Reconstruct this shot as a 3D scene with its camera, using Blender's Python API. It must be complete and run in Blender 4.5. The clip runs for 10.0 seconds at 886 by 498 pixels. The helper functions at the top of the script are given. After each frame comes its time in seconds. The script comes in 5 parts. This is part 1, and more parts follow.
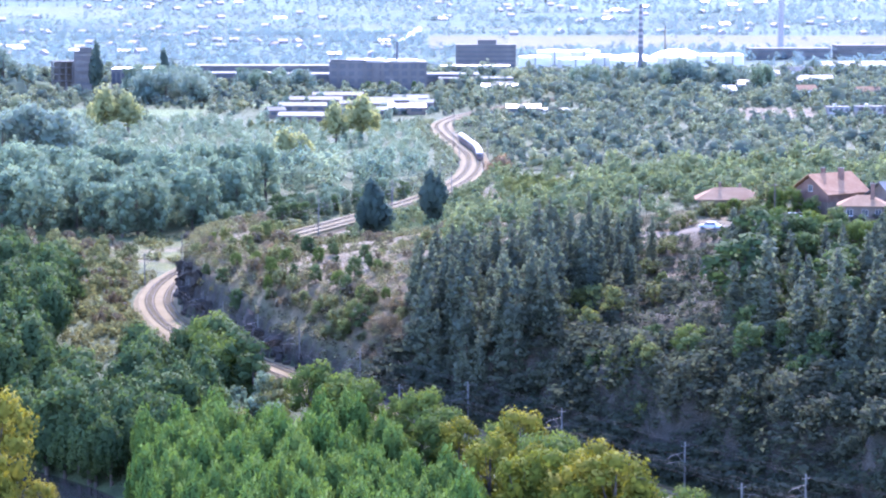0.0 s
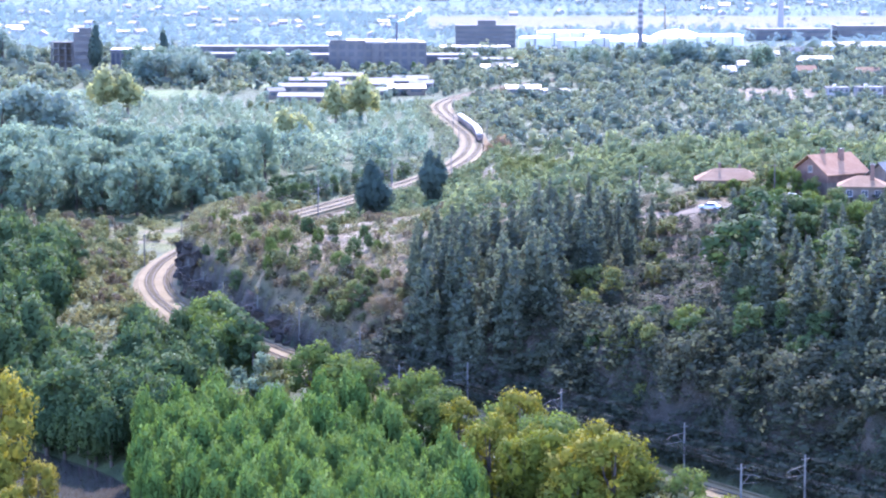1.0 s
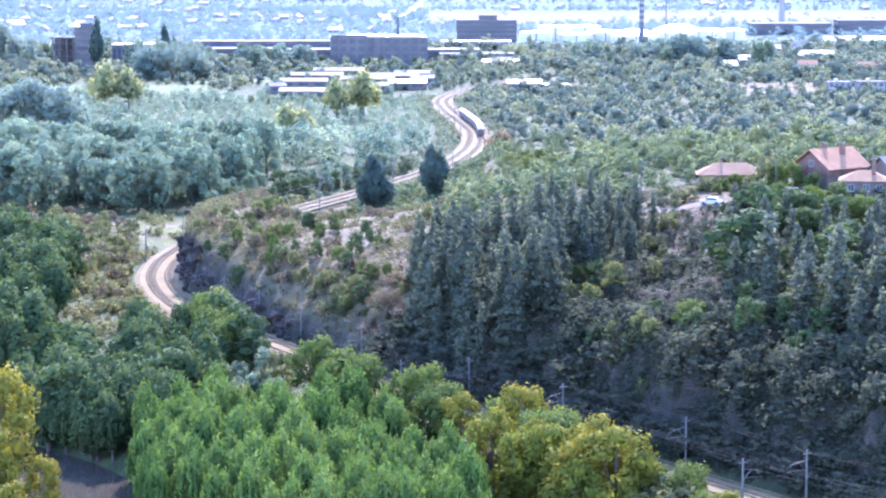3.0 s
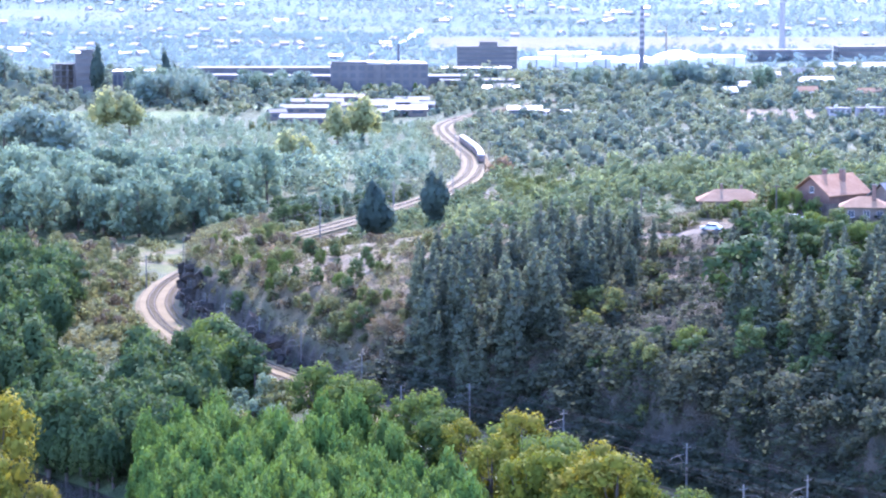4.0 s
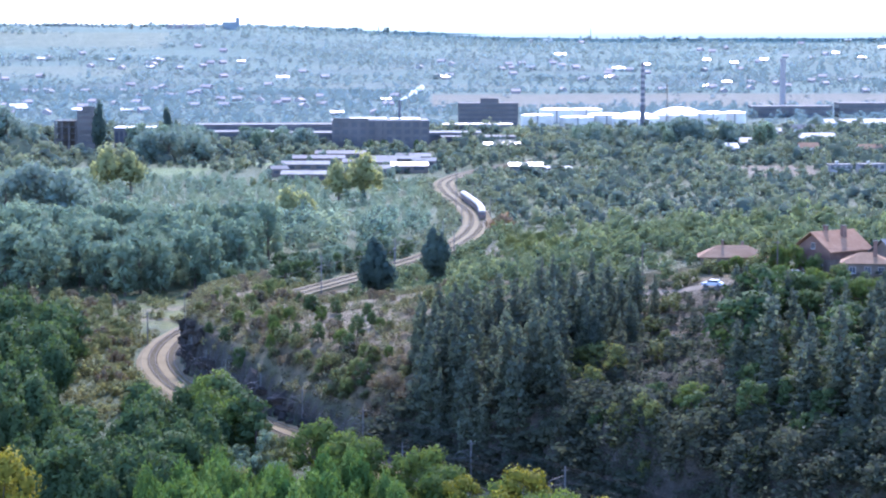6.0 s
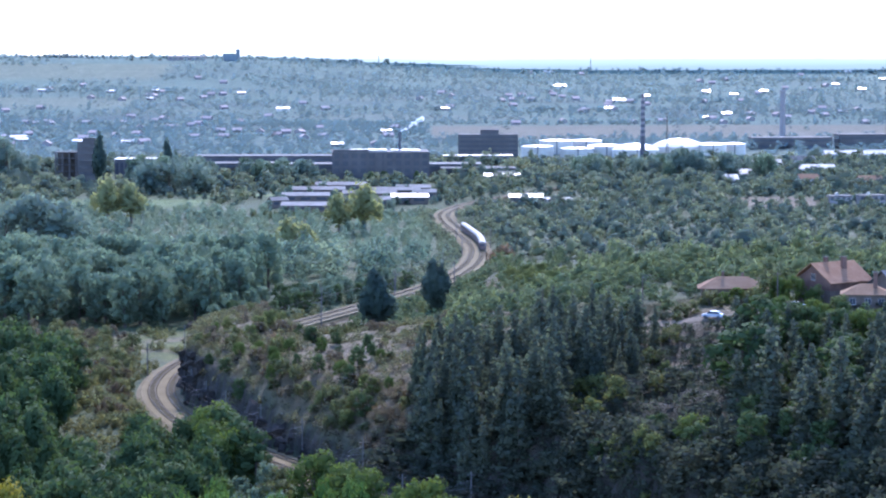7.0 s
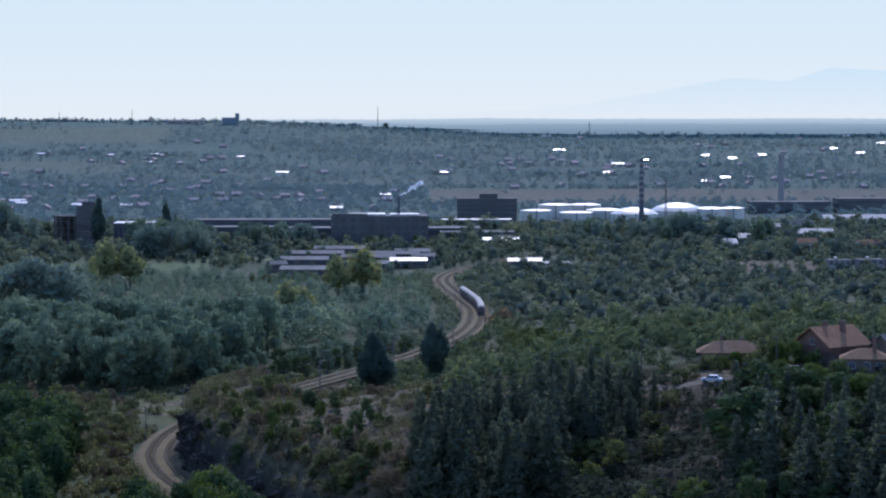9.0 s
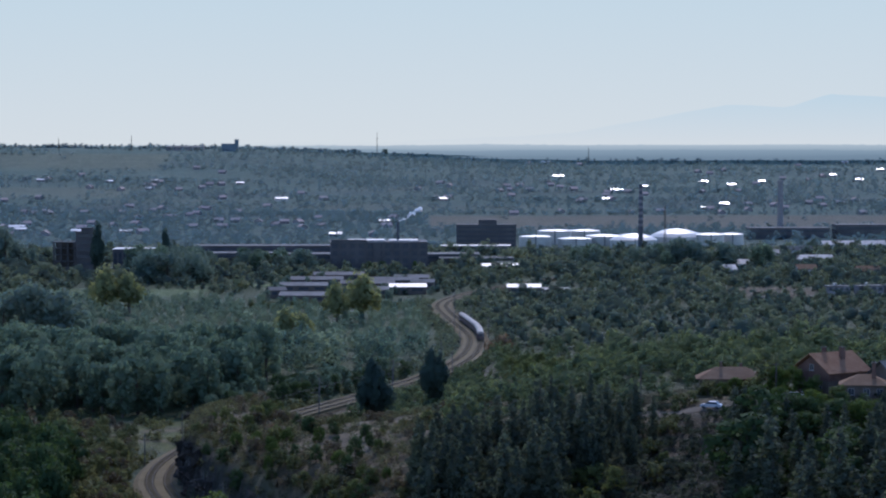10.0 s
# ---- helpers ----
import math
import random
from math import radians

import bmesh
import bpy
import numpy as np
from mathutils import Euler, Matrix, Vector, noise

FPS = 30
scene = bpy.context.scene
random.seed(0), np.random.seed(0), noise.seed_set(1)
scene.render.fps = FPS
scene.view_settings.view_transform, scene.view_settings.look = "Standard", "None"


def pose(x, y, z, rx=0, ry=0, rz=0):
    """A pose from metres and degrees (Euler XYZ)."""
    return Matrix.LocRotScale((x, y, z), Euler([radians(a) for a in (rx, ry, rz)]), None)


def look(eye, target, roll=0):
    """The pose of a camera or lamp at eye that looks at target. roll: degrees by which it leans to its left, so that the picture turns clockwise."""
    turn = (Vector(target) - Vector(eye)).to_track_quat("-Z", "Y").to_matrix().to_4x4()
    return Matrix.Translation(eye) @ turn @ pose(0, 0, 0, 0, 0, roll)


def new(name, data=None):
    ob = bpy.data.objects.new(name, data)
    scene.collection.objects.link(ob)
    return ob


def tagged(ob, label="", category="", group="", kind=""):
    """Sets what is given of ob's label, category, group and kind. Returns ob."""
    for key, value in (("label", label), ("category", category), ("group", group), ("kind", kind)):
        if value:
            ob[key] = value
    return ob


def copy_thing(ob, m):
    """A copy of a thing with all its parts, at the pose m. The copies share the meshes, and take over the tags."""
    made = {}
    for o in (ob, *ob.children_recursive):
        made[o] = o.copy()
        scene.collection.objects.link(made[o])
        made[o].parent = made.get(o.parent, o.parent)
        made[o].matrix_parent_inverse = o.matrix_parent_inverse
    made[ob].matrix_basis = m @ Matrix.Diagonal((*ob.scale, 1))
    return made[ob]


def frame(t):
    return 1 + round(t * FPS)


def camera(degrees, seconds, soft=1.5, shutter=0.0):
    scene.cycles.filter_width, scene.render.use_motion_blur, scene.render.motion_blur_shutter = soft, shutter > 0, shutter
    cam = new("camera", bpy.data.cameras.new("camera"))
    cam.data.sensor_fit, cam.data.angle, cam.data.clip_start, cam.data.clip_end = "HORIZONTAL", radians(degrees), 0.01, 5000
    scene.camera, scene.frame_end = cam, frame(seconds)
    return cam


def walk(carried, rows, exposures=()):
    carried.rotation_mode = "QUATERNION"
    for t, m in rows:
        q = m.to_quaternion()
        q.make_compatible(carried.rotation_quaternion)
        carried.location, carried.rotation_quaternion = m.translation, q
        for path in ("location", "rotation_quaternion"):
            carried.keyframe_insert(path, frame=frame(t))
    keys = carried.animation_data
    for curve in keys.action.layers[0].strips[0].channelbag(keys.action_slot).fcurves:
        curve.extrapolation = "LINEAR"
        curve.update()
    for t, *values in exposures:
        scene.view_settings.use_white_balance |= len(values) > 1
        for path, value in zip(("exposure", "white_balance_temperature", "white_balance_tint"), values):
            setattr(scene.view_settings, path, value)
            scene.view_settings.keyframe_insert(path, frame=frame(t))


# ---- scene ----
cam = camera(20.0, 10.0, soft=2.1)
EYE = 82.0
ROWS = [
    (0.0, 0.000, -6.455, 0.000),
    (0.5, -0.015, -6.531, 0.010),
    (1.0, -0.008, -6.894, 0.005),
    (1.5, 0.005, -7.190, 0.011),
    (2.0, 0.008, -7.249, 0.015),
    (2.5, 0.010, -7.204, 0.045),
    (4.0, 0.026, -6.413, 0.075),
    (4.5, 0.034, -6.137, 0.075),
    (5.0, 0.037, -5.825, 0.089),
    (5.5, 0.046, -5.483, 0.105),
    (7.0, 0.054, -4.414, 0.115),
    (7.5, 0.053, -4.062, 0.100),
    (8.0, 0.046, -3.687, 0.098),
    (8.5, 0.042, -3.329, 0.090),
    (9.0, 0.030, -2.955, 0.088),
    (9.5, 0.024, -2.561, 0.070),
    (10.0, 0.013, -2.361, 0.072),
]
EXPOSURES = [(0.0, 3.75, 5350, 36), (2.5, 3.95, 5350, 36), (4.5, 3.7, 5300, 34), (5.5, 3.3, 5300, 30), (7.0, 2.6, 5150, 26), (7.5, 2.2, 5100, 25), (8.5, 1.4, 5100, 24), (9.0, 1.15, 5150, 23), (10.0, 0.9, 5200, 22)]
walk(cam, [(t, pose(0, 0, EYE, 90 + pitch, roll, yaw)) for t, yaw, pitch, roll in ROWS], EXPOSURES)

# ---- daylight: a hazy sky and one sun, nearly straight ahead of the camera ----
SUN_ELEVATION, SUN_AZIMUTH = 37.0, 6.0
world = bpy.data.worlds.new("sky")
scene.world = world
world.use_nodes = True
wn = world.node_tree.nodes
sky = wn.new("ShaderNodeTexSky")
sky.sky_type, sky.sun_disc = "NISHITA", False
sky.sun_elevation, sky.sun_rotation = radians(SUN_ELEVATION), radians(SUN_AZIMUTH)
sky.air_density, sky.dust_density, sky.ozone_density = 1.0, 0.3, 2.5
world.node_tree.links.new(sky.outputs[0], wn["Background"].inputs[0])
wn["Background"].inputs[1].default_value = 0.15
sun = new("sun", bpy.data.lights.new("sun", "SUN"))
sun.data.energy, sun.data.angle, sun.data.color = 2.1, radians(0.8), (1.0, 0.88, 0.74)
el, az = radians(SUN_ELEVATION), radians(SUN_AZIMUTH)
sun.matrix_world = look((0, 0, 400), (-400 * math.sin(az) * math.cos(el), -400 * math.cos(az) * math.cos(el), 400 - 400 * math.sin(el)))


# ---- materials ----
def material(name):
    m = bpy.data.materials.new(name)
    m.use_nodes = True
    nt = m.node_tree
    return m, nt, nt.nodes["Principled BSDF"]


def node(nt, kind, **values):
    n = nt.nodes.new(kind)
    for key, v in values.items():
        n.inputs[key].default_value = v
    return n


def mixed(nt, fac, a, b, mode="MIX"):
    n = nt.nodes.new("ShaderNodeMix")
    n.data_type, n.blend_type = "RGBA", mode
    for socket, v in ((n.inputs[0], fac), (n.inputs[6], a), (n.inputs[7], b)):
        if hasattr(v, "is_linked"):
            nt.links.new(v, socket)
        elif isinstance(v, (int, float)):
            socket.default_value = v
        else:
            socket.default_value = (*v, 1)
    return n.outputs[2]


def noise_of(nt, scale, detail=3.0, kind="Object"):
    tc = nt.nodes.new("ShaderNodeTexCoord")
    n = node(nt, "ShaderNodeTexNoise", Scale=scale, Detail=detail, Roughness=0.6)
    nt.links.new(tc.outputs[kind], n.inputs["Vector"])
    return n.outputs["Fac"]


def contrast(nt, value, lo, hi):
    n = node(nt, "ShaderNodeMapRange")
    n.inputs[1].default_value, n.inputs[2].default_value = lo, hi
    nt.links.new(value, n.inputs[0])
    return n.outputs[0]


def plain(name, c1, c2, rough=0.7, metal=0.0, coarse=0.4, fine=6.0, bump=0.0, spec=0.12):
    """A surface with stains at a coarse and grain at a fine scale."""
    m, nt, b = material(name)
    f1 = contrast(nt, noise_of(nt, coarse), 0.35, 0.65)
    f2 = contrast(nt, noise_of(nt, fine), 0.3, 0.7)
    col = mixed(nt, f1, c1, c2)
    col = mixed(nt, f2, mixed(nt, 1.0, col, (0.82, 0.82, 0.82), "MULTIPLY"), col)
    nt.links.new(col, b.inputs["Base Color"])
    b.inputs["Roughness"].default_value, b.inputs["Metallic"].default_value = rough, metal
    b.inputs["Specular IOR Level"].default_value = spec
    if bump:
        n = node(nt, "ShaderNodeBump", Strength=0.6, Distance=bump)
        nt.links.new(f2, n.inputs["Height"])
        nt.links.new(n.outputs[0], b.inputs["Normal"])
    return m


def foliage(name, dark, light, glow, thin=0.25, rough=0.9, spec=0.04, joined=False, gap=0.0, spread=1.0):
    """Leaves: colour differs from leaf to leaf and from tree to tree; thin leaves let light through, and gap is the share of open space within a spray."""
    m, nt, b = material(name)
    leaf = nt.nodes.new("ShaderNodeNewGeometry").outputs["Random Per Island"]
    if joined:
        at = nt.nodes.new("ShaderNodeAttribute")
        at.attribute_name = "tone"
        tree = at.outputs["Fac"]
    else:
        tree = nt.nodes.new("ShaderNodeObjectInfo").outputs["Random"]
    col = mixed(nt, tree, dark, light)
    col = mixed(nt, leaf, mixed(nt, 1.0, col, [1 - spread * k for k in (0.12, 0.11, 0.1)], "MULTIPLY"), mixed(nt, 1.0, col, [1 + spread * k for k in (0.1, 0.09, 0.05)], "MULTIPLY"))
    nt.links.new(col, b.inputs["Base Color"])
    b.inputs["Roughness"].default_value, b.inputs["Specular IOR Level"].default_value = rough, spec
    tr = nt.nodes.new("ShaderNodeBsdfTranslucent")
    nt.links.new(mixed(nt, 1.0, col, glow, "MULTIPLY"), tr.inputs["Color"])
    mx = node(nt, "ShaderNodeMixShader", Fac=thin)
    nt.links.new(b.outputs[0], mx.inputs[1])
    nt.links.new(tr.outputs[0], mx.inputs[2])
    if gap:
        open_mix = node(nt, "ShaderNodeMixShader", Fac=gap)
        nt.links.new(mx.outputs[0], open_mix.inputs[1])
        nt.links.new(nt.nodes.new("ShaderNodeBsdfTransparent").outputs[0], open_mix.inputs[2])
        mx = open_mix
    nt.links.new(mx.outputs[0], nt.nodes["Material Output"].inputs["Surface"])
    return m


M_POPLAR = foliage("poplar_leaf", (0.044, 0.083, 0.02), (0.074, 0.112, 0.027), (1.25, 1.3, 0.85), 0.3)
M_BROAD = foliage("broad_leaf", (0.04, 0.064, 0.018), (0.066, 0.09, 0.024), (1.4, 1.4, 0.8), 0.42)
M_AUTUMN = foliage("autumn_leaf", (0.07, 0.085, 0.014), (0.118, 0.108, 0.018), (1.4, 1.35, 0.6), 0.36)
M_BUSH = foliage("bush_leaf", (0.066, 0.084, 0.03), (0.1, 0.11, 0.04), (1.25, 1.25, 0.8), 0.4)
M_OLIVE = foliage("olive_leaf", (0.058, 0.07, 0.034), (0.088, 0.094, 0.044), (1.3, 1.3, 0.8), 0.45, 0.9, 0.05, gap=0.15)
# paler and bluer than near leaves: distance haze is mixed into the colour
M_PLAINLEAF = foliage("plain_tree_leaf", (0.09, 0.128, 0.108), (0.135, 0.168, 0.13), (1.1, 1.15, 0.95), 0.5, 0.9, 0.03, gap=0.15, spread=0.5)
M_RUSSET = foliage("russet_leaf", (0.12, 0.085, 0.055), (0.15, 0.11, 0.065), (1.5, 1.2, 0.7), 0.3)
M_DARK = foliage("dark_leaf", (0.03, 0.05, 0.022), (0.05, 0.072, 0.028), (1.2, 1.3, 0.8), 0.34)
# lighter, cooler copy of the dark leaf, with haze put into the colour
M_COLUMN = foliage("columnar_leaf", (0.046, 0.066, 0.052), (0.062, 0.084, 0.064), (1.1, 1.15, 0.95), 0.45, 0.9, 0.03, spread=0.5)
M_PINE = foliage("pine_needle", (0.042, 0.054, 0.042), (0.074, 0.086, 0.06), (1.2, 1.25, 0.9), 0.45, 0.9, 0.03, spread=0.4)
# willow grey-green, paled further in the base colour as haze would
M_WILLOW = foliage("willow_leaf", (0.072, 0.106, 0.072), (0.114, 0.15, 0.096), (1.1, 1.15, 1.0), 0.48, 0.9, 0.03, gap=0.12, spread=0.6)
M_YELLOW = foliage("yellow_leaf", (0.155, 0.168, 0.08), (0.195, 0.2, 0.09), (1.2, 1.2, 0.9), 0.5, 0.9, 0.03)
# cooler than the crest bush leaf: haze over the orchards is painted in
M_SCRUB = foliage("scrub_leaf", (0.052, 0.078, 0.066), (0.135, 0.152, 0.084), (1.1, 1.1, 0.95), 0.5, 0.9, 0.03, joined=True, gap=0.22)
M_CREST = foliage("crest_bush_leaf", (0.046, 0.07, 0.043), (0.1, 0.122, 0.058), (1.15, 1.15, 0.85), 0.48, 0.9, 0.03, joined=True, gap=0.15)
# woodland grey-green with a little haze mixed into the base colour
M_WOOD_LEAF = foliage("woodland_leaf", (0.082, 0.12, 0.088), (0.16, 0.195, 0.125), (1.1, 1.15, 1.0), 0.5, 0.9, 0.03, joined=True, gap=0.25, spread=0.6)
# pale blue-grey leaves: the haze of the far plain is painted in
M_FAR_HAZE_LEAF = foliage("far_haze_leaf", (0.1, 0.153, 0.157), (0.2, 0.268, 0.25), (1.05, 1.1, 1.05), 0.5, 0.9, 0.03, joined=True, gap=0.4, spread=0.25)
M_GLINT = plain("bright_metal_roof", (0.3, 0.29, 0.275), (0.42, 0.41, 0.39), 0.42, 0.6, coarse=0.15)
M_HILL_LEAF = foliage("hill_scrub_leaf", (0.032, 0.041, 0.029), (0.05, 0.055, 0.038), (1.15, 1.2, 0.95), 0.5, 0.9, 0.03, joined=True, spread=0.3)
M_BRUSH = foliage("dry_brush_leaf", (0.06, 0.066, 0.038), (0.102, 0.1, 0.056), (1.2, 1.2, 0.85), 0.5, 0.9, 0.03, joined=True, gap=0.2)
M_TRACKSIDE = foliage("rank_grass_leaf", (0.066, 0.08, 0.04), (0.118, 0.118, 0.06), (1.2, 1.2, 0.85), 0.5, 0.9, 0.03, joined=True, gap=0.2)
M_DRY = foliage("dry_scrub", (0.072, 0.064, 0.045), (0.1, 0.088, 0.06), (1.2, 1.1, 0.85), 0.45, 0.9, 0.05, gap=0.25)
M_BARK = plain("bark", (0.045, 0.038, 0.03), (0.085, 0.07, 0.056), 0.9, fine=9, bump=0.03)
M_BALLAST = plain("ballast", (0.1, 0.078, 0.038), (0.125, 0.1, 0.053), 0.95, coarse=0.12, fine=7, bump=0.05, spec=0.03)
M_SLEEPER = plain("sleeper_concrete", (0.095, 0.075, 0.038), (0.118, 0.095, 0.052), 0.9, spec=0.03)
M_RAIL = plain("rail_steel", (0.075, 0.058, 0.042), (0.1, 0.08, 0.06), 0.7, 0.1, spec=0.05)
M_CONCRETE = plain("concrete", (0.34, 0.33, 0.31), (0.46, 0.45, 0.42), 0.85, coarse=0.6)
M_STEEL = plain("galvanised_steel", (0.078, 0.075, 0.068), (0.115, 0.112, 0.102), 0.7, 0.1)
M_WIRE = plain("copper_wire", (0.05, 0.045, 0.04), (0.08, 0.07, 0.06), 0.8)
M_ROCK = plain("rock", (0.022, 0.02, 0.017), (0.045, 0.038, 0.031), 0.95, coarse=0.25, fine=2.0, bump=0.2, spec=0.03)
M_BRICK = plain("brick_wall", (0.08, 0.048, 0.036), (0.115, 0.07, 0.054), 0.9, coarse=0.5)
M_BROWN = plain("brown_facade", (0.056, 0.053, 0.05), (0.09, 0.082, 0.077), 0.9, coarse=0.1, fine=1.0, spec=0.05)
M_PLASTER = plain("plaster", (0.17, 0.15, 0.14), (0.22, 0.20, 0.185), 0.9, coarse=0.4)
M_WHITE = plain("white_wall", (0.40, 0.37, 0.32), (0.48, 0.45, 0.40), 0.85, coarse=0.3)
M_TANK = plain("white_tank_paint", (0.34, 0.31, 0.25), (0.42, 0.385, 0.315), 0.45, coarse=0.1, fine=1.0, spec=0.3)
# greyed tile and bluish concrete, with distance haze in their colour
M_FARTILE = plain("far_tile", (0.21, 0.16, 0.145), (0.27, 0.215, 0.195), 0.85, coarse=0.4)
M_FARCONCRETE = plain("far_concrete", (0.1, 0.125, 0.135), (0.125, 0.15, 0.16), 0.9, coarse=0.2)
M_TILE = plain("clay_tile", (0.165, 0.087, 0.048), (0.205, 0.117, 0.069), 0.9, coarse=0.5, fine=4.0, bump=0.03, spec=0.03)
M_OLDTILE = plain("old_clay_tile", (0.14, 0.083, 0.047), (0.175, 0.11, 0.066), 0.9, coarse=0.4, fine=3.0, bump=0.03, spec=0.03)
M_HOUSEWALL = plain("weathered_render", (0.082, 0.064, 0.05), (0.118, 0.095, 0.076), 0.92, coarse=0.5, fine=5.0, spec=0.05)
M_SHEET = plain("sheet_metal_roof", (0.21, 0.205, 0.195), (0.3, 0.295, 0.28), 0.55, 0.3, coarse=0.15, fine=1.5)
M_GREYROOF = plain("grey_sheet_roof", (0.11, 0.105, 0.092), (0.17, 0.162, 0.145), 0.9, coarse=0.12, fine=1.5, spec=0.05)
M_FELT = plain("grey_roof_felt", (0.075, 0.073, 0.068), (0.11, 0.107, 0.1), 0.85, coarse=0.1, fine=1.0, spec=0.05)
M_WINDOW = plain("window_glass", (0.03, 0.035, 0.04), (0.045, 0.05, 0.058), 0.25, spec=0.25)
M_WINDOWFRAME = plain("window_frame", (0.22, 0.2, 0.18), (0.28, 0.26, 0.24), 0.7)
M_STEAM = foliage("steam", (0.75, 0.75, 0.75), (0.8, 0.8, 0.8), (1.0, 1.0, 1.0), 0.5, 1.0, 0.0, gap=0.3, spread=0.2)
M_BLACK = plain("black_band", (0.05, 0.05, 0.055), (0.08, 0.08, 0.085), 0.7)
M_CARWHITE = plain("white_car_paint", (0.3, 0.31, 0.32), (0.36, 0.37, 0.38), 0.3, spec=0.4)
M_CARDARK = plain("dark_car_paint", (0.04, 0.045, 0.05), (0.06, 0.065, 0.07), 0.2, spec=0.6)
M_RUBBER = plain("rubber", (0.02, 0.02, 0.02), (0.035, 0.035, 0.035), 0.85)
M_COACH = plain("coach_side", (0.07, 0.04, 0.036), (0.1, 0.06, 0.052), 0.6, spec=0.05)
M_COACHROOF = plain("coach_roof", (0.22, 0.2, 0.165), (0.28, 0.255, 0.215), 0.7, spec=0.05)
M_TIMBER = plain("timber_pole", (0.05, 0.042, 0.036), (0.08, 0.068, 0.058), 0.9)
M_ROAD = plain("dusty_road", (0.09, 0.075, 0.052), (0.12, 0.1, 0.072), 0.95, coarse=0.2, spec=0.03)


# ---- mesh helpers ----
def mesh_of(name, V, F, mat, smooth=False):
    """A mesh from an array of points and an array of equal-sided faces."""
    V, F = np.asarray(V, dtype=np.float32), np.asarray(F, dtype=np.int32)
    V, N = np.ascontiguousarray(V[:, :3]), np.ascontiguousarray(V[:, 3:])
    me = bpy.data.meshes.new(name)
    n = F.shape[1]
    me.vertices.add(len(V))
    me.vertices.foreach_set("co", V.ravel())
    me.loops.add(F.size)
    me.loops.foreach_set("vertex_index", F.ravel())
    me.polygons.add(len(F))
    me.polygons.foreach_set("loop_start", np.arange(0, F.size, n, dtype=np.int32))
    me.polygons.foreach_set("loop_total", np.full(len(F), n, dtype=np.int32))
    me.polygons.foreach_set("use_smooth", np.full(len(F), smooth))
    me.materials.append(mat)
    me.update(calc_edges=True)
    me.validate()
    if N.size:
        # soft normals, so that a crown is shaded as one rounded mass of leaves
        me.attributes.new("custom_normal", "FLOAT_VECTOR", "POINT").data.foreach_set("vector", N.ravel())
        me.update()
    return me


def part(name, bm, mat, parent, label=""):
    """Links a bmesh, or a mesh, as one object under parent."""
    if isinstance(bm, bmesh.types.BMesh):
        me = bpy.data.meshes.new(name)
        bm.to_mesh(me)
        bm.free()
        me.materials.append(mat)
    else:
        me = bm
    ob = new(name, me)
    ob.parent = parent
    return tagged(ob, label)


def thing(name, at, label, category, group="", turn=0.0, kind=""):
    ob = new(name)
    ob.empty_display_size = 0.5
    ob.matrix_basis = pose(*at, 0, 0, turn)
    return tagged(ob, label, category, group, kind)


def box(bm, x0, x1, y0, y1, z0, z1, bevel=0.0):
    vs = [bm.verts.new((x, y, z)) for x in (x0, x1) for y in (y0, y1) for z in (z0, z1)]
    fs = [bm.faces.new([vs[i] for i in q]) for q in ((0, 1, 3, 2), (4, 6, 7, 5), (0, 4, 5, 1), (2, 3, 7, 6), (0, 2, 6, 4), (1, 5, 7, 3))]
    if bevel:
        bmesh.ops.bevel(bm, geom=list({e for f in fs for e in f.edges}), offset=bevel, segments=1, affect="EDGES")
    return bm


def boxed(*a, **k):
    return box(bmesh.new(), *a, **k)


def tube(points, radii, sides=7):
    """Arrays of a tapered tube along points."""
    P = [Vector(p) for p in points]
    V, F = [], []
    for i, p in enumerate(P):
        t = (P[min(i + 1, len(P) - 1)] - P[max(i - 1, 0)]).normalized()
        a = t.orthogonal().normalized()
        b = t.cross(a)
        for k in range(sides):
            w = 2 * math.pi * k / sides
            V.append(p + radii[i] * (math.cos(w) * a + math.sin(w) * b))
        if i:
            o = (i - 1) * sides
            F += [(o + k, o + (k + 1) % sides, o + sides + (k + 1) % sides, o + sides + k) for k in range(sides)]
    return np.array([tuple(v) for v in V]), np.array(F)


def joined(pieces):
    V, F, n = [], [], 0
    for v, f in pieces:
        V.append(v)
        F.append(f + n)
        n += len(v)
    return np.concatenate(V), np.concatenate(F)


def lathe(profile, sides=24):
    """A bmesh turned round the z axis from (radius, height) pairs, closed on top."""
    bm = bmesh.new()
    rings = [[bm.verts.new((r * math.cos(2 * math.pi * k / sides), r * math.sin(2 * math.pi * k / sides), z)) for k in range(sides)] for r, z in profile]
    for a, b in zip(rings, rings[1:]):
        for k in range(sides):
            bm.faces.new((a[k], a[(k + 1) % sides], b[(k + 1) % sides], b[k]))
    bm.faces.new(rings[-1])
    return bm


def smooth(a, b, x):
    t = np.clip((x - a) / (b - a), 0, 1)
    return t * t * (3 - 2 * t)


# ---- the plan: railway line, river and the lie of the land ----
def spline(points, step):
    P = np.array([points[0]] + list(points) + [points[-1]], dtype=float)
    out = []
    for i in range(1, len(P) - 2):
        n = max(2, int(np.linalg.norm(P[i + 1] - P[i]) / step))
        t = np.arange(n)[:, None] / n
        a, b, c, d = P[i - 1], P[i], P[i + 1], P[i + 2]
        out.append(0.5 * (2 * b + (c - a) * t + (2 * a - 5 * b + 4 * c - d) * t ** 2 + (3 * b - a - 3 * c + d) * t ** 3))
    return np.concatenate(out + [P[-1:]])


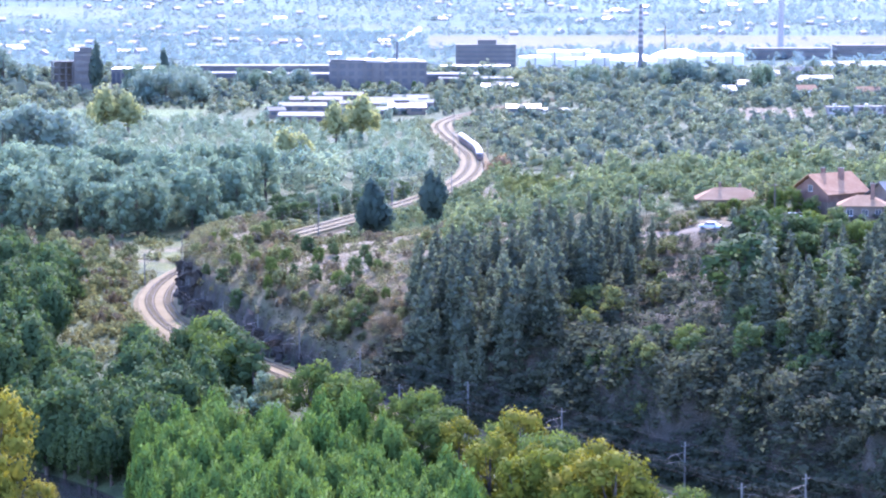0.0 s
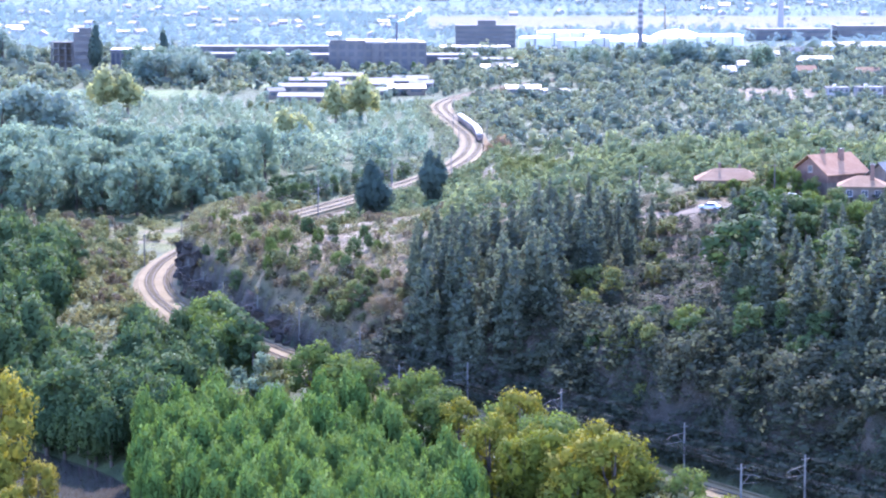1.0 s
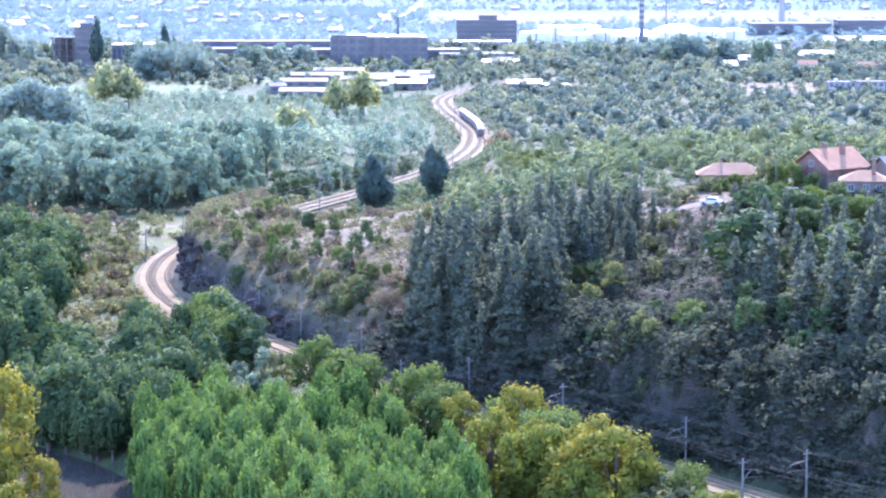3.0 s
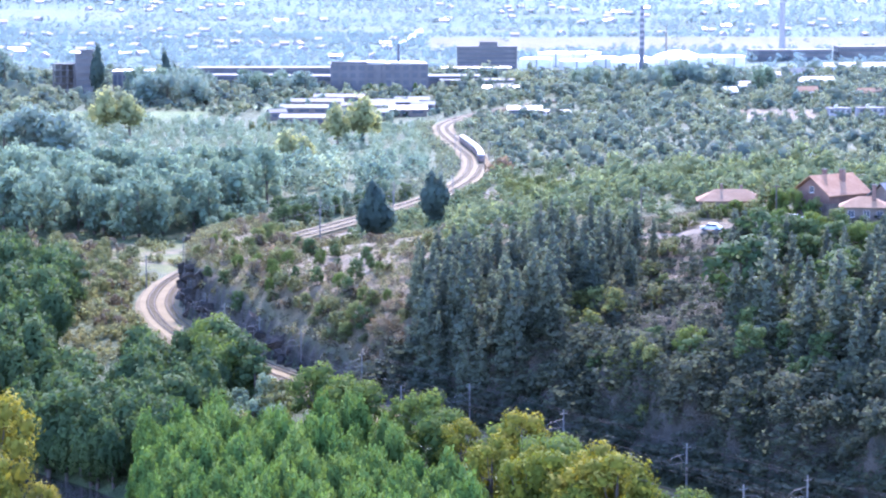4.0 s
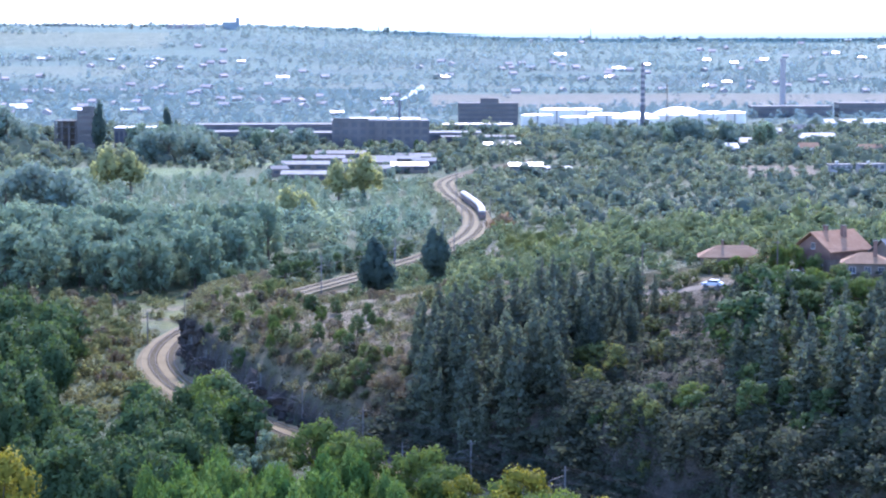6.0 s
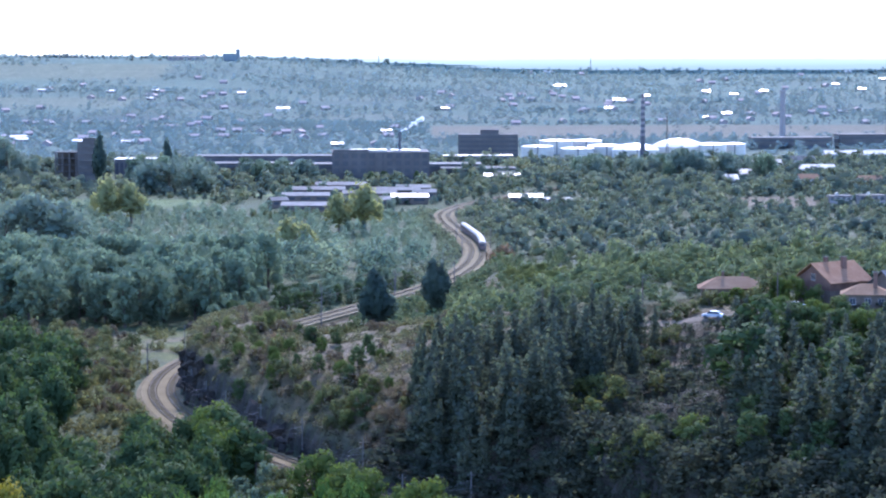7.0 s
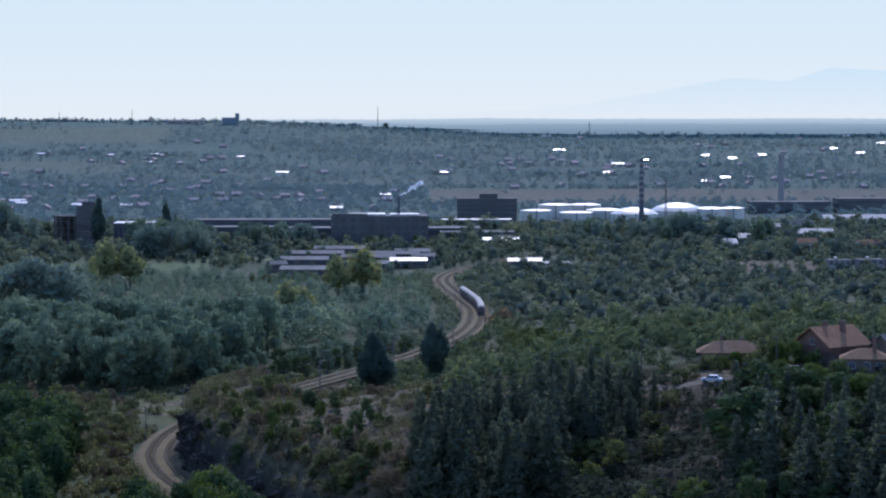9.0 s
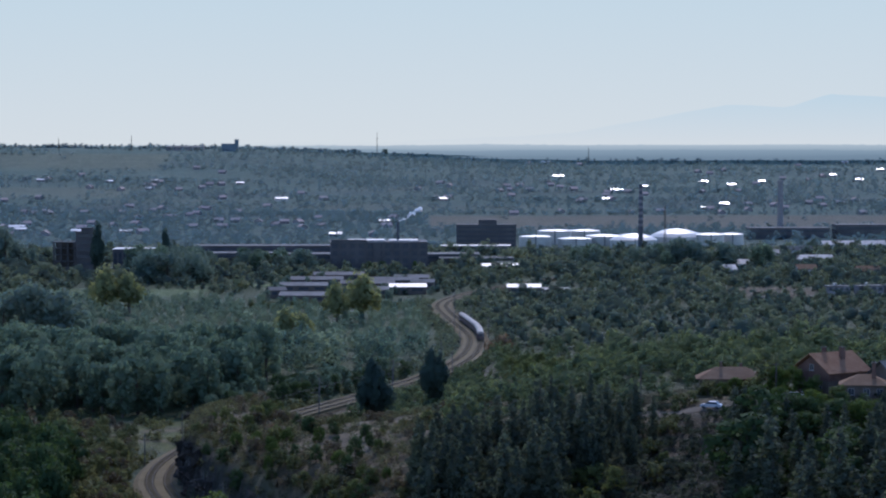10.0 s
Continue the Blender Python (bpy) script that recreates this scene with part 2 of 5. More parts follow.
LINE = spline([(170, 150), (110, 262), (74, 320), (45, 363), (-5, 448), (-32, 501), (-55, 551), (-67.4, 596), (-71.2, 635), (-68.6, 675), (-60, 718),
               (-48.5, 757), (-30, 812), (-8.7, 881), (4, 940), (11.5, 1007), (13, 1082), (8, 1150), (1.5, 1225), (-1, 1293), (5, 1350), (16, 1400),
               (34, 1460), (60, 1530), (90, 1600), (130, 1690)], 2.0)
ALONG = np.concatenate([[0], np.cumsum(np.linalg.norm(np.diff(LINE, axis=0), axis=1))])
TANGENT = np.gradient(LINE, axis=0)
TANGENT /= np.linalg.norm(TANGENT, axis=1)[:, None]
SIDE = np.stack([TANGENT[:, 1], -TANGENT[:, 0]], 1)
RIVER = spline([(-330, 640), (-210, 548), (-130, 478), (-92, 446), (-64, 414), (-58, 388), (-62, 350), (-40, 250), (40, 130), (200, -100)], 4.0)


def near_line(x, y):
    """Distance from the railway's middle; positive on its east side."""
    x, y = np.atleast_1d(np.asarray(x, float)), np.atleast_1d(np.asarray(y, float))
    out = np.empty(x.shape)
    for s in range(0, len(x), 4000):
        dx, dy = x[s:s + 4000, None] - LINE[None, :, 0], y[s:s + 4000, None] - LINE[None, :, 1]
        q = dx * dx + dy * dy
        i = q.argmin(1)
        k = np.arange(len(i))
        out[s:s + 4000] = np.sqrt(q[k, i]) * np.where(dx[k, i] * SIDE[i, 0] + dy[k, i] * SIDE[i, 1] >= 0, 1, -1)
    return out


def near_river(x, y):
    x, y = np.atleast_1d(np.asarray(x, float)), np.atleast_1d(np.asarray(y, float))
    out = np.empty(x.shape)
    for s in range(0, len(x), 4000):
        out[s:s + 4000] = np.sqrt(((x[s:s + 4000, None] - RIVER[None, :, 0]) ** 2 + (y[s:s + 4000, None] - RIVER[None, :, 1]) ** 2).min(1))
    return out


def waves(x, y, size, seed):
    """Cheap smooth noise between about -1 and 1."""
    r = np.random.RandomState(seed)
    out = 0
    for k in range(6):
        a, ph, s = r.uniform(0, 6.283), r.uniform(0, 6.283), size * r.uniform(0.6, 1.6)
        out = out + np.sin((x * np.cos(a) + y * np.sin(a)) * 6.283 / s + ph)
    return out / 3.5


def lie(x, y, d=None):
    """Height of the ground."""
    x, y = np.atleast_1d(np.asarray(x, float)), np.atleast_1d(np.asarray(y, float))
    d = near_line(x, y) if d is None else d
    # the valley floor on the river's side
    z = -5.0 * smooth(7, 32, -d) * (1 - smooth(500, 620, y)) - 1.0 * (1 - smooth(7, 16, np.abs(d)))
    z = np.where(y < 260, np.minimum(z, -5.0 * smooth(5, 30, np.abs(d))), z)
    z = z - 4.5 * (1 - smooth(5, 15, near_river(x, y)))
    # the hill inside the curve
    top = np.interp(x, [-76, -60, -25, 0, 30, 50, 120, 200], [16.5, 16.5, 15, 19, 28, 31, 32, 33])
    rough = (1.3 * waves(x, y, 9, 3) + 0.5 * waves(x, y, 4.5, 6)) * (0.12 + 0.88 * smooth(-20, 10, x)) + (0.6 + 0.6 * smooth(-20, 10, x)) * waves(x, y, 23, 4)
    edge = 1.0 * waves(x, y, 7, 9)
    # a sheer wall at the tip, a lower face and a brushy slope towards the pines
    wall = np.interp(y, [480, 505, 525, 547, 590, 615], [4.0, 5.0, 6.5, 10.5, 14.0, 15.0])
    cut = wall * smooth(5.2, 7.2 + 0.7 * edge, d) + np.interp(y, [540, 610], [0.62, 0.25]) * np.maximum(0, d - 7)
    cliff = 14.5 * smooth(6.2, 20 + 3 * edge, d + 2.5 * waves(x, y, 12, 14) * smooth(8, 14, d)) + 0.275 * np.maximum(0, d - 19)
    w = smooth(-25, 5, x) * (y < 520)
    cut = cut * (1 - w) + np.maximum(cut * 0.5, cliff) * w
    inside = (d > 0) & (y > 180)
    k = 2.5
    hill = -k * np.logaddexp(-cut / k, -top / k) + 0.3
    hill = np.maximum(hill + rough * smooth(6, 14, d) * (1 - 0.75 * smooth(60, 75, d)), 0)
    back = smooth(20, 55, x)
    tip = 1 - smooth(-52, -32, x)
    hill = hill * (1 - smooth(570 + 30 * back + 65 * tip, 760 + 30 * back, y)) * smooth(180, 320, y)
    z = np.where(inside, np.maximum(z, hill + np.minimum(z, 0)), z)
    # the far plain and the long rise on its left
    z = z + np.minimum(74 * np.clip((y - 3050) / 1800, 0, 1), np.interp(x, [-350, 250], [74, 55]))
    z = z + np.exp(-((y - 4200) / 330.0) ** 2) * np.interp(x, [-740, -325, 110, 300], [30, 27, 2, 0])
    z = z + 0.35 * waves(x, y, 60, 5) * smooth(8, 30, np.abs(d))
    return z


# ---- ground, river ----
def build_ground():
    ys = np.concatenate([np.arange(-300, 320, 20), np.arange(320, 720, 1.8), np.arange(720, 1000, 4), np.arange(1000, 2000, 12), np.arange(2000, 4960, 40)])
    t = np.linspace(-1, 1, 200)
    cols = 0.28 * t + 0.72 * t ** 7
    half = 400 + 0.35 * np.maximum(ys, 0)
    X, Y = half[:, None] * cols[None, :], np.repeat(ys[:, None], len(t), 1)
    x, y = X.ravel(), Y.ravel()
    d = near_line(x, y)
    z = lie(x, y, d)
    rows, n = len(ys), len(t)
    i = (np.arange(rows - 1)[:, None] * n + np.arange(n - 1)[None, :]).ravel()
    me = mesh_of("ground", np.stack([x, y, z], 1), np.stack([i, i + 1, i + n + 1, i + n], 1), None, True)
    # soil, turf and far haze, by their place in the plan
    Z = z.reshape(rows, n)
    steep = np.hypot(np.gradient(Z, axis=0) / np.gradient(Y, axis=0), np.gradient(Z, axis=1) / np.gradient(X, axis=1)).ravel()
    col = np.empty((len(x), 3))
    col[:] = (0.06, 0.08, 0.036)

    def lay(weight, colour):
        w = np.clip(weight, 0, 1)[:, None]
        col[:] = col * (1 - w) + np.array(colour) * w

    patch = 0.5 + 0.5 * waves(x, y, 40, 21)
    lay((0.35 + 0.65 * patch) * (y > 700) * (d > 0), (0.078, 0.09, 0.05))
    lay((d > 3) * (d < 60) * (y > 640) * (1 - smooth(880, 960, y)), (0.085, 0.07, 0.045))
    # blue-green tint for the haze over the far plain
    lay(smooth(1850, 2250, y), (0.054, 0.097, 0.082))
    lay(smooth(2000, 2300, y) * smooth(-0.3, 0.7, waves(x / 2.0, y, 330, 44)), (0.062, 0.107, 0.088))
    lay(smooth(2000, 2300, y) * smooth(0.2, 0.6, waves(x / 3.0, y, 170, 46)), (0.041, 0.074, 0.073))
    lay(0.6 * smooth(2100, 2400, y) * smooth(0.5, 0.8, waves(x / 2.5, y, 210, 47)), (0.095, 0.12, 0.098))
    # far ground grows paler with distance, as haze would make it
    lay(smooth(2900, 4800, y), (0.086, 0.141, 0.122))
    lay(smooth(5, 12, d) * (y < 830) * (1 - smooth(720, 830, y)) * (1 - 0.8 * smooth(2, 25, x) * smooth(505, 530, y)), (0.112, 0.09, 0.053))
    lay(smooth(5, 12, d) * (y < 800) * smooth(0.1, 0.7, waves(x, y, 17, 22)) * (1 - smooth(2, 25, x) * smooth(505, 530, y)), (0.145, 0.114, 0.07))
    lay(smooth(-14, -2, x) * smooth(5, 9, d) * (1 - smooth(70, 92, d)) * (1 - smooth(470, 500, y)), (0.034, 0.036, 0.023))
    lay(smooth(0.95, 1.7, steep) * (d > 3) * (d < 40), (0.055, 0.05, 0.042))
    lay(smooth(0.084, 0.09, x / np.maximum(y, 1)) * (1 - smooth(0.108, 0.114, x / np.maximum(y, 1))) * smooth(455, 470, y) * (1 - smooth(500, 508, y)), (0.08, 0.066, 0.041))
    lay((1 - smooth(22, 30, np.abs(x + 96))) * (1 - smooth(25, 40, np.abs(y - 712))), (0.10, 0.112, 0.036))
    lay((x < -72) * (x > -112) * smooth(640, 660, y) * (1 - smooth(735, 750, y)) * smooth(-0.2, 0.5, waves(x, y, 26, 25)), (0.13, 0.115, 0.065))
    lay((1 - smooth(42, 52, np.abs(x + 182))) * (1 - smooth(34, 46, np.abs(y - 1395))), (0.09, 0.125, 0.042))
    lay((1 - smooth(30, 40, np.abs(x + 115))) * (1 - smooth(10, 16, np.abs(y - 1470))), (0.13, 0.165, 0.06))
    lay((1 - smooth(20, 24, np.abs(x - 186))) * (1 - smooth(48, 54, np.abs(y - 1395))), (0.125, 0.10, 0.066))
    lay((x > -15) * smooth(2440, 2480, y) * (1 - smooth(2900, 2950, y)), (0.092, 0.094, 0.072))
    lay((x < -430) * smooth(3330, 3400, y) * (1 - smooth(3560, 3620, y)), (0.09, 0.121, 0.094))
    lay((x < -440) * smooth(3860, 3900, y) * (1 - smooth(4080, 4120, y)), (0.102, 0.132, 0.1))
    at = me.attributes.new("soil_and_haze", "FLOAT_COLOR", "POINT")
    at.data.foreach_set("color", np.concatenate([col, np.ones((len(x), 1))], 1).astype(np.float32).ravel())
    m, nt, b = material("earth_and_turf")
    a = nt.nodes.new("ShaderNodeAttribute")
    a.attribute_name = "soil_and_haze"
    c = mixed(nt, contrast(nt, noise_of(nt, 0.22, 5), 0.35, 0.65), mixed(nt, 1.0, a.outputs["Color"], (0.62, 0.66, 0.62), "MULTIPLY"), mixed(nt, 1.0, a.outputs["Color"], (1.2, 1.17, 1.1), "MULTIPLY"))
    broad = contrast(nt, noise_of(nt, 0.035, 5), 0.32, 0.68)
    c = mixed(nt, broad, mixed(nt, 1.0, c, (0.84, 0.86, 0.88), "MULTIPLY"), mixed(nt, 1.0, c, (1.12, 1.1, 1.06), "MULTIPLY"))
    fine = contrast(nt, noise_of(nt, 2.2, 4), 0.3, 0.7)
    c = mixed(nt, fine, mixed(nt, 1.0, c, (0.72, 0.72, 0.72), "MULTIPLY"), c)
    nt.links.new(c, b.inputs["Base Color"])
    b.inputs["Roughness"].default_value = 0.95
    b.inputs["Specular IOR Level"].default_value = 0.1
    bp = node(nt, "ShaderNodeBump", Strength=1.0, Distance=0.6)
    nt.links.new(fine, bp.inputs["Height"])
    nt.links.new(bp.outputs[0], b.inputs["Normal"])
    me.materials.clear()
    me.materials.append(m)
    tagged(new("ground", me), "dry grass, bare earth and turf over hill and plain", "ground", kind="structure")


build_ground()


def ribbon(points, half, z):
    P = np.asarray(points)
    T = np.gradient(P, axis=0)
    T /= np.linalg.norm(T, axis=1)[:, None]
    S = np.stack([T[:, 1], -T[:, 0]], 1) * half
    zz = np.broadcast_to(np.asarray(z, float), (len(P),))
    n = len(P)
    V = np.concatenate([np.column_stack([P - S, zz]), np.column_stack([P + S, zz])])
    i = np.arange(n - 1)
    return V, np.stack([i, i + n, i + n + 1, i + 1], 1)


def build_water():
    m, nt, b = material("river_water")
    b.inputs["Base Color"].default_value = (0.03, 0.028, 0.022, 1)
    b.inputs["Roughness"].default_value = 0.05
    b.inputs["Specular IOR Level"].default_value = 0.22
    bp = node(nt, "ShaderNodeBump", Strength=0.06, Distance=0.05)
    nt.links.new(noise_of(nt, 0.8, 4), bp.inputs["Height"])
    nt.links.new(bp.outputs[0], b.inputs["Normal"])
    V, F = ribbon(RIVER, 13, -7.6)
    tagged(new("water", mesh_of("water", V, F, m)), "dark brown river under the trees", "river", kind="structure")


build_water()


# ---- railway ----
def build_railway():
    n = len(LINE)
    profile = [(-6.2, -0.75), (-4.9, -0.02), (4.9, 0.0), (6.2, -0.75)]
    V = np.concatenate([np.column_stack([LINE + SIDE * o, np.full(n, h)]) for o, h in profile])
    i = np.arange(n - 1)
    F = np.concatenate([np.stack([i + k * n, i + (k + 1) * n, i + (k + 1) * n + 1, i + k * n + 1], 1) for k in range(3)])
    bed = tagged(new("railway", mesh_of("railway", V, F, M_BALLAST)), "pale stone ballast bed of a curving double railway", "railway", kind="structure")
    # concrete sleepers, too small to pick apart
    pos = np.arange(60, ALONG[-1] - 5, 0.65)
    px, py = np.interp(pos, ALONG, LINE[:, 0]), np.interp(pos, ALONG, LINE[:, 1])
    tx, ty = np.interp(pos, ALONG, TANGENT[:, 0]), np.interp(pos, ALONG, TANGENT[:, 1])
    for o in (-2.25, 2.25):
        cx, cy = px + ty * o, py - tx * o
        c = []
        for a, b in ((-1.25, -0.12), (1.25, -0.12), (1.25, 0.12), (-1.25, 0.12)):
            for h in (-0.05, 0.06):
                c.append(np.column_stack([cx + ty * a + tx * b, cy - tx * a + ty * b, np.full(len(cx), h)]))
        V = np.stack(c, 1).reshape(-1, 3)
        base = (np.arange(len(cx)) * 8)[:, None]
        F = np.concatenate([base + np.array(q) for q in ((1, 3, 5, 7), (0, 2, 3, 1), (2, 4, 5, 3), (4, 6, 7, 5), (6, 0, 1, 7))])
        tagged(part("sleepers", mesh_of("sleepers", V, F, M_SLEEPER), None, bed), kind="stuff")
        for g in (-0.75, 0.75):
            P = LINE + SIDE * (o + g)
            prof = [(-0.07, 0.06), (-0.04, 0.22), (0.04, 0.22), (0.07, 0.06)]
            V = np.concatenate([np.column_stack([P + SIDE * a, np.full(n, h)]) for a, h in prof])
            F = np.concatenate([np.stack([i + k * n, i + (k + 1) * n, i + (k + 1) * n + 1, i + k * n + 1], 1) for k in range(3)])
            part("rail", mesh_of("rail", V, F, M_RAIL), None, bed)
    # concrete cable trough along the outer edge
    P = LINE + SIDE * 5.4
    V = np.concatenate([np.column_stack([P + SIDE * a, np.full(n, h)]) for a, h in ((-0.3, -0.3), (-0.3, 0.25), (0.3, 0.25), (0.3, -0.5))])
    F = np.concatenate([np.stack([i + k * n, i + (k + 1) * n, i + (k + 1) * n + 1, i + k * n + 1], 1) for k in range(3)])
    part("cable_trough", mesh_of("cable_trough", V, F, M_SLEEPER), None, bed, "low concrete cable trough")


build_railway()


def on_line(y):
    """Index of the railway point at northing y."""
    return int(np.abs(LINE[:, 1] - y).argmin())


def build_masts():
    post = tube([(0, 0, -0.5), (0, 0, 8.6)], [0.2, 0.13], 8)
    head = joined([tube([(-0.75, 0, 7.9), (0.75, 0, 7.9)], [0.06, 0.06], 5), tube([(-0.7, 0, 7.9), (-0.7, 0, 8.15)], [0.05, 0.03], 5), tube([(0.7, 0, 7.9), (0.7, 0, 8.15)], [0.05, 0.03], 5)])
    arm = joined([tube([(0, 0, 7.0), (2.6, 0, 6.6), (3.4, 0, 6.2)], [0.05, 0.045, 0.03], 5), tube([(0, 0, 5.2), (1.6, 0, 6.7)], [0.045, 0.045], 5), tube([(0.6, 0, 5.6), (3.6, 0, 5.5)], [0.035, 0.03], 5)])
    first = thing("catenary_mast", (0, 0, 0), "slim grey railway mast carrying overhead wires", "mast", "masts along the railway")
    part("post", mesh_of("post", *post, M_STEEL), None, first)
    part("crossarm", mesh_of("crossarm", *head, M_STEEL), None, first)
    part("cantilever", mesh_of("cantilever", *arm, M_STEEL), None, first, "grey steel cantilever arm")
    spots = [(y, 1) for y in (332, 358, 384, 413, 441, 480, 507, 527, 549, 568, 590, 625, 668, 712, 770, 835, 905, 985, 1075, 1165, 1260)]
    spots += [(y, -1) for y in (332, 358, 382, 410, 443, 645, 690, 745, 800, 870, 945, 1030, 1120)]
    used = False
    for y, s in spots:
        k = on_line(y)
        p = LINE[k] + SIDE[k] * 6.0 * s
        turn = math.degrees(math.atan2(TANGENT[k, 1], TANGENT[k, 0])) - 90 + (180 if s > 0 else 0)
        m = pose(p[0], p[1], -0.6, 0, 0, turn)
        if used:
            copy_thing(first, m)
        else:
            first.matrix_basis, used = m, True
    sel = (LINE[:, 1] > 255) & (LINE[:, 1] < 1300)
    wires = [(-2.25, 5.6), (2.25, 5.6), (-2.25, 6.7), (2.25, 6.7), (6.6, 7.7), (5.4, 7.7), (-6.3, 7.6)]
    for o, h in wires:
        P = (LINE + SIDE * o)[sel]
        sag = 0.35 * np.abs(np.sin(ALONG[sel] * math.pi / 32))
        V, F = tube([(a, b, h + 0.35 - c) for (a, b), c in zip(P[::3], sag[::3])], [0.016] * len(P[::3]), 4)
        tagged(new("overhead_wire", mesh_of("overhead_wire", V, F, M_WIRE)), "thin dark overhead railway wire between masts", "wire", "overhead wires")


build_masts()


def build_train():
    """Coaches on the eastern track, each 24 m long."""
    first = None
    for n in range(5):
        s0 = ALONG[on_line(1050)] + n * 24.6
        s1 = s0 + 23.8
        a, b = [np.array([np.interp(s, ALONG, LINE[:, 0] + SIDE[:, 0] * 2.25), np.interp(s, ALONG, LINE[:, 1] + SIDE[:, 1] * 2.25)]) for s in (s0, s1)]
        turn = math.degrees(math.atan2(b[1] - a[1], b[0] - a[0])) - 90
        c = (a + b) / 2
        if first is None:
            first = thing("train_coach", (0, 0, 0), "dark red passenger coach with a pale grey roof", "train", "coaches of the train")
            part("body", boxed(-1.42, 1.42, -11.9, 11.9, 1.0, 3.3, bevel=0.12), M_COACH, first)
            bm = bmesh.new()
            prof = [(-1.42, 3.28), (-1.25, 3.75), (-0.7, 4.05), (0, 4.15), (0.7, 4.05), (1.25, 3.75), (1.42, 3.28)]
            ra, rb = [[bm.verts.new((x, y, z)) for x, z in prof] for y in (-11.9, 11.9)]
            for k in range(6):
                bm.faces.new((ra[k], rb[k], rb[k + 1], ra[k + 1]))
            bm.faces.new(ra)
            bm.faces.new(list(reversed(rb)))
            part("roof", bm, M_COACHROOF, first, "pale grey curved roof")
            for sx in (-1, 1):
                for k in range(9):
                    y = -10 + k * 2.5
                    x = 1.42 * sx
                    part("window", boxed(min(x, x + 0.02 * sx), max(x, x + 0.02 * sx), y - 0.75, y + 0.75, 2.1, 3.0), M_WINDOW, first)
            part("end_window", boxed(-0.9, 0.9, -11.93, -11.9, 2.1, 3.0), M_WINDOW, first)
            for y in (-8.5, 8.5):
                bg = part("bogie", boxed(-1.2, 1.2, y - 1.6, y + 1.6, 0.45, 1.0, bevel=0.08), M_BLACK, first)
                for yy in (y - 1.1, y + 1.1):
                    bm = bmesh.new()
                    bmesh.ops.create_cone(bm, cap_ends=True, segments=14, radius1=0.46, radius2=0.46, depth=1.6, matrix=Matrix.Translation((0, yy, 0.68)) @ Matrix.Rotation(math.pi / 2, 4, "Y"))
                    part("wheelset", bm, M_RAIL, bg)
            first.matrix_basis = pose(c[0], c[1], 0, 0, 0, turn)
        else:
            copy_thing(first, pose(c[0], c[1], 0, 0, 0, turn))


build_train()


# ---- trees ----
def ball(cuts):
    """Points and faces of a rounded cube of radius 1."""
    n = cuts + 1
    at, V, F = {}, [], []

    def corner(p):
        if p not in at:
            v = np.array(p, float) * 2 / n - 1
            at[p] = len(V)
            V.append(v / np.linalg.norm(v))
        return at[p]

    for axis in range(3):
        for side in (0, n):
            for i in range(n):
                for j in range(n):
                    q = []
                    for u, v in ((i, j), (i + 1, j), (i + 1, j + 1), (i, j + 1)):
                        p = [u, v]
                        p.insert(axis, side)
                        q.append(corner(tuple(p)))
                    F.append(q if (side > 0) != (axis == 1) else q[::-1])
    return np.array(V), np.array(F)


def crown_normal(p, n, L):
    """Normals between those of a lobe and those of the whole crown."""
    mid = L[:, :3].mean(0)
    span = np.maximum(np.abs(L[:, :3] - mid).max(0) + L[:, 3:].mean(0), 0.1)
    q = (p - mid) / span
    q = 0.6 * q / np.maximum(np.linalg.norm(q, axis=1), 0.05)[:, None] + n
    return q / np.maximum(np.linalg.norm(q, axis=1), 1e-4)[:, None]


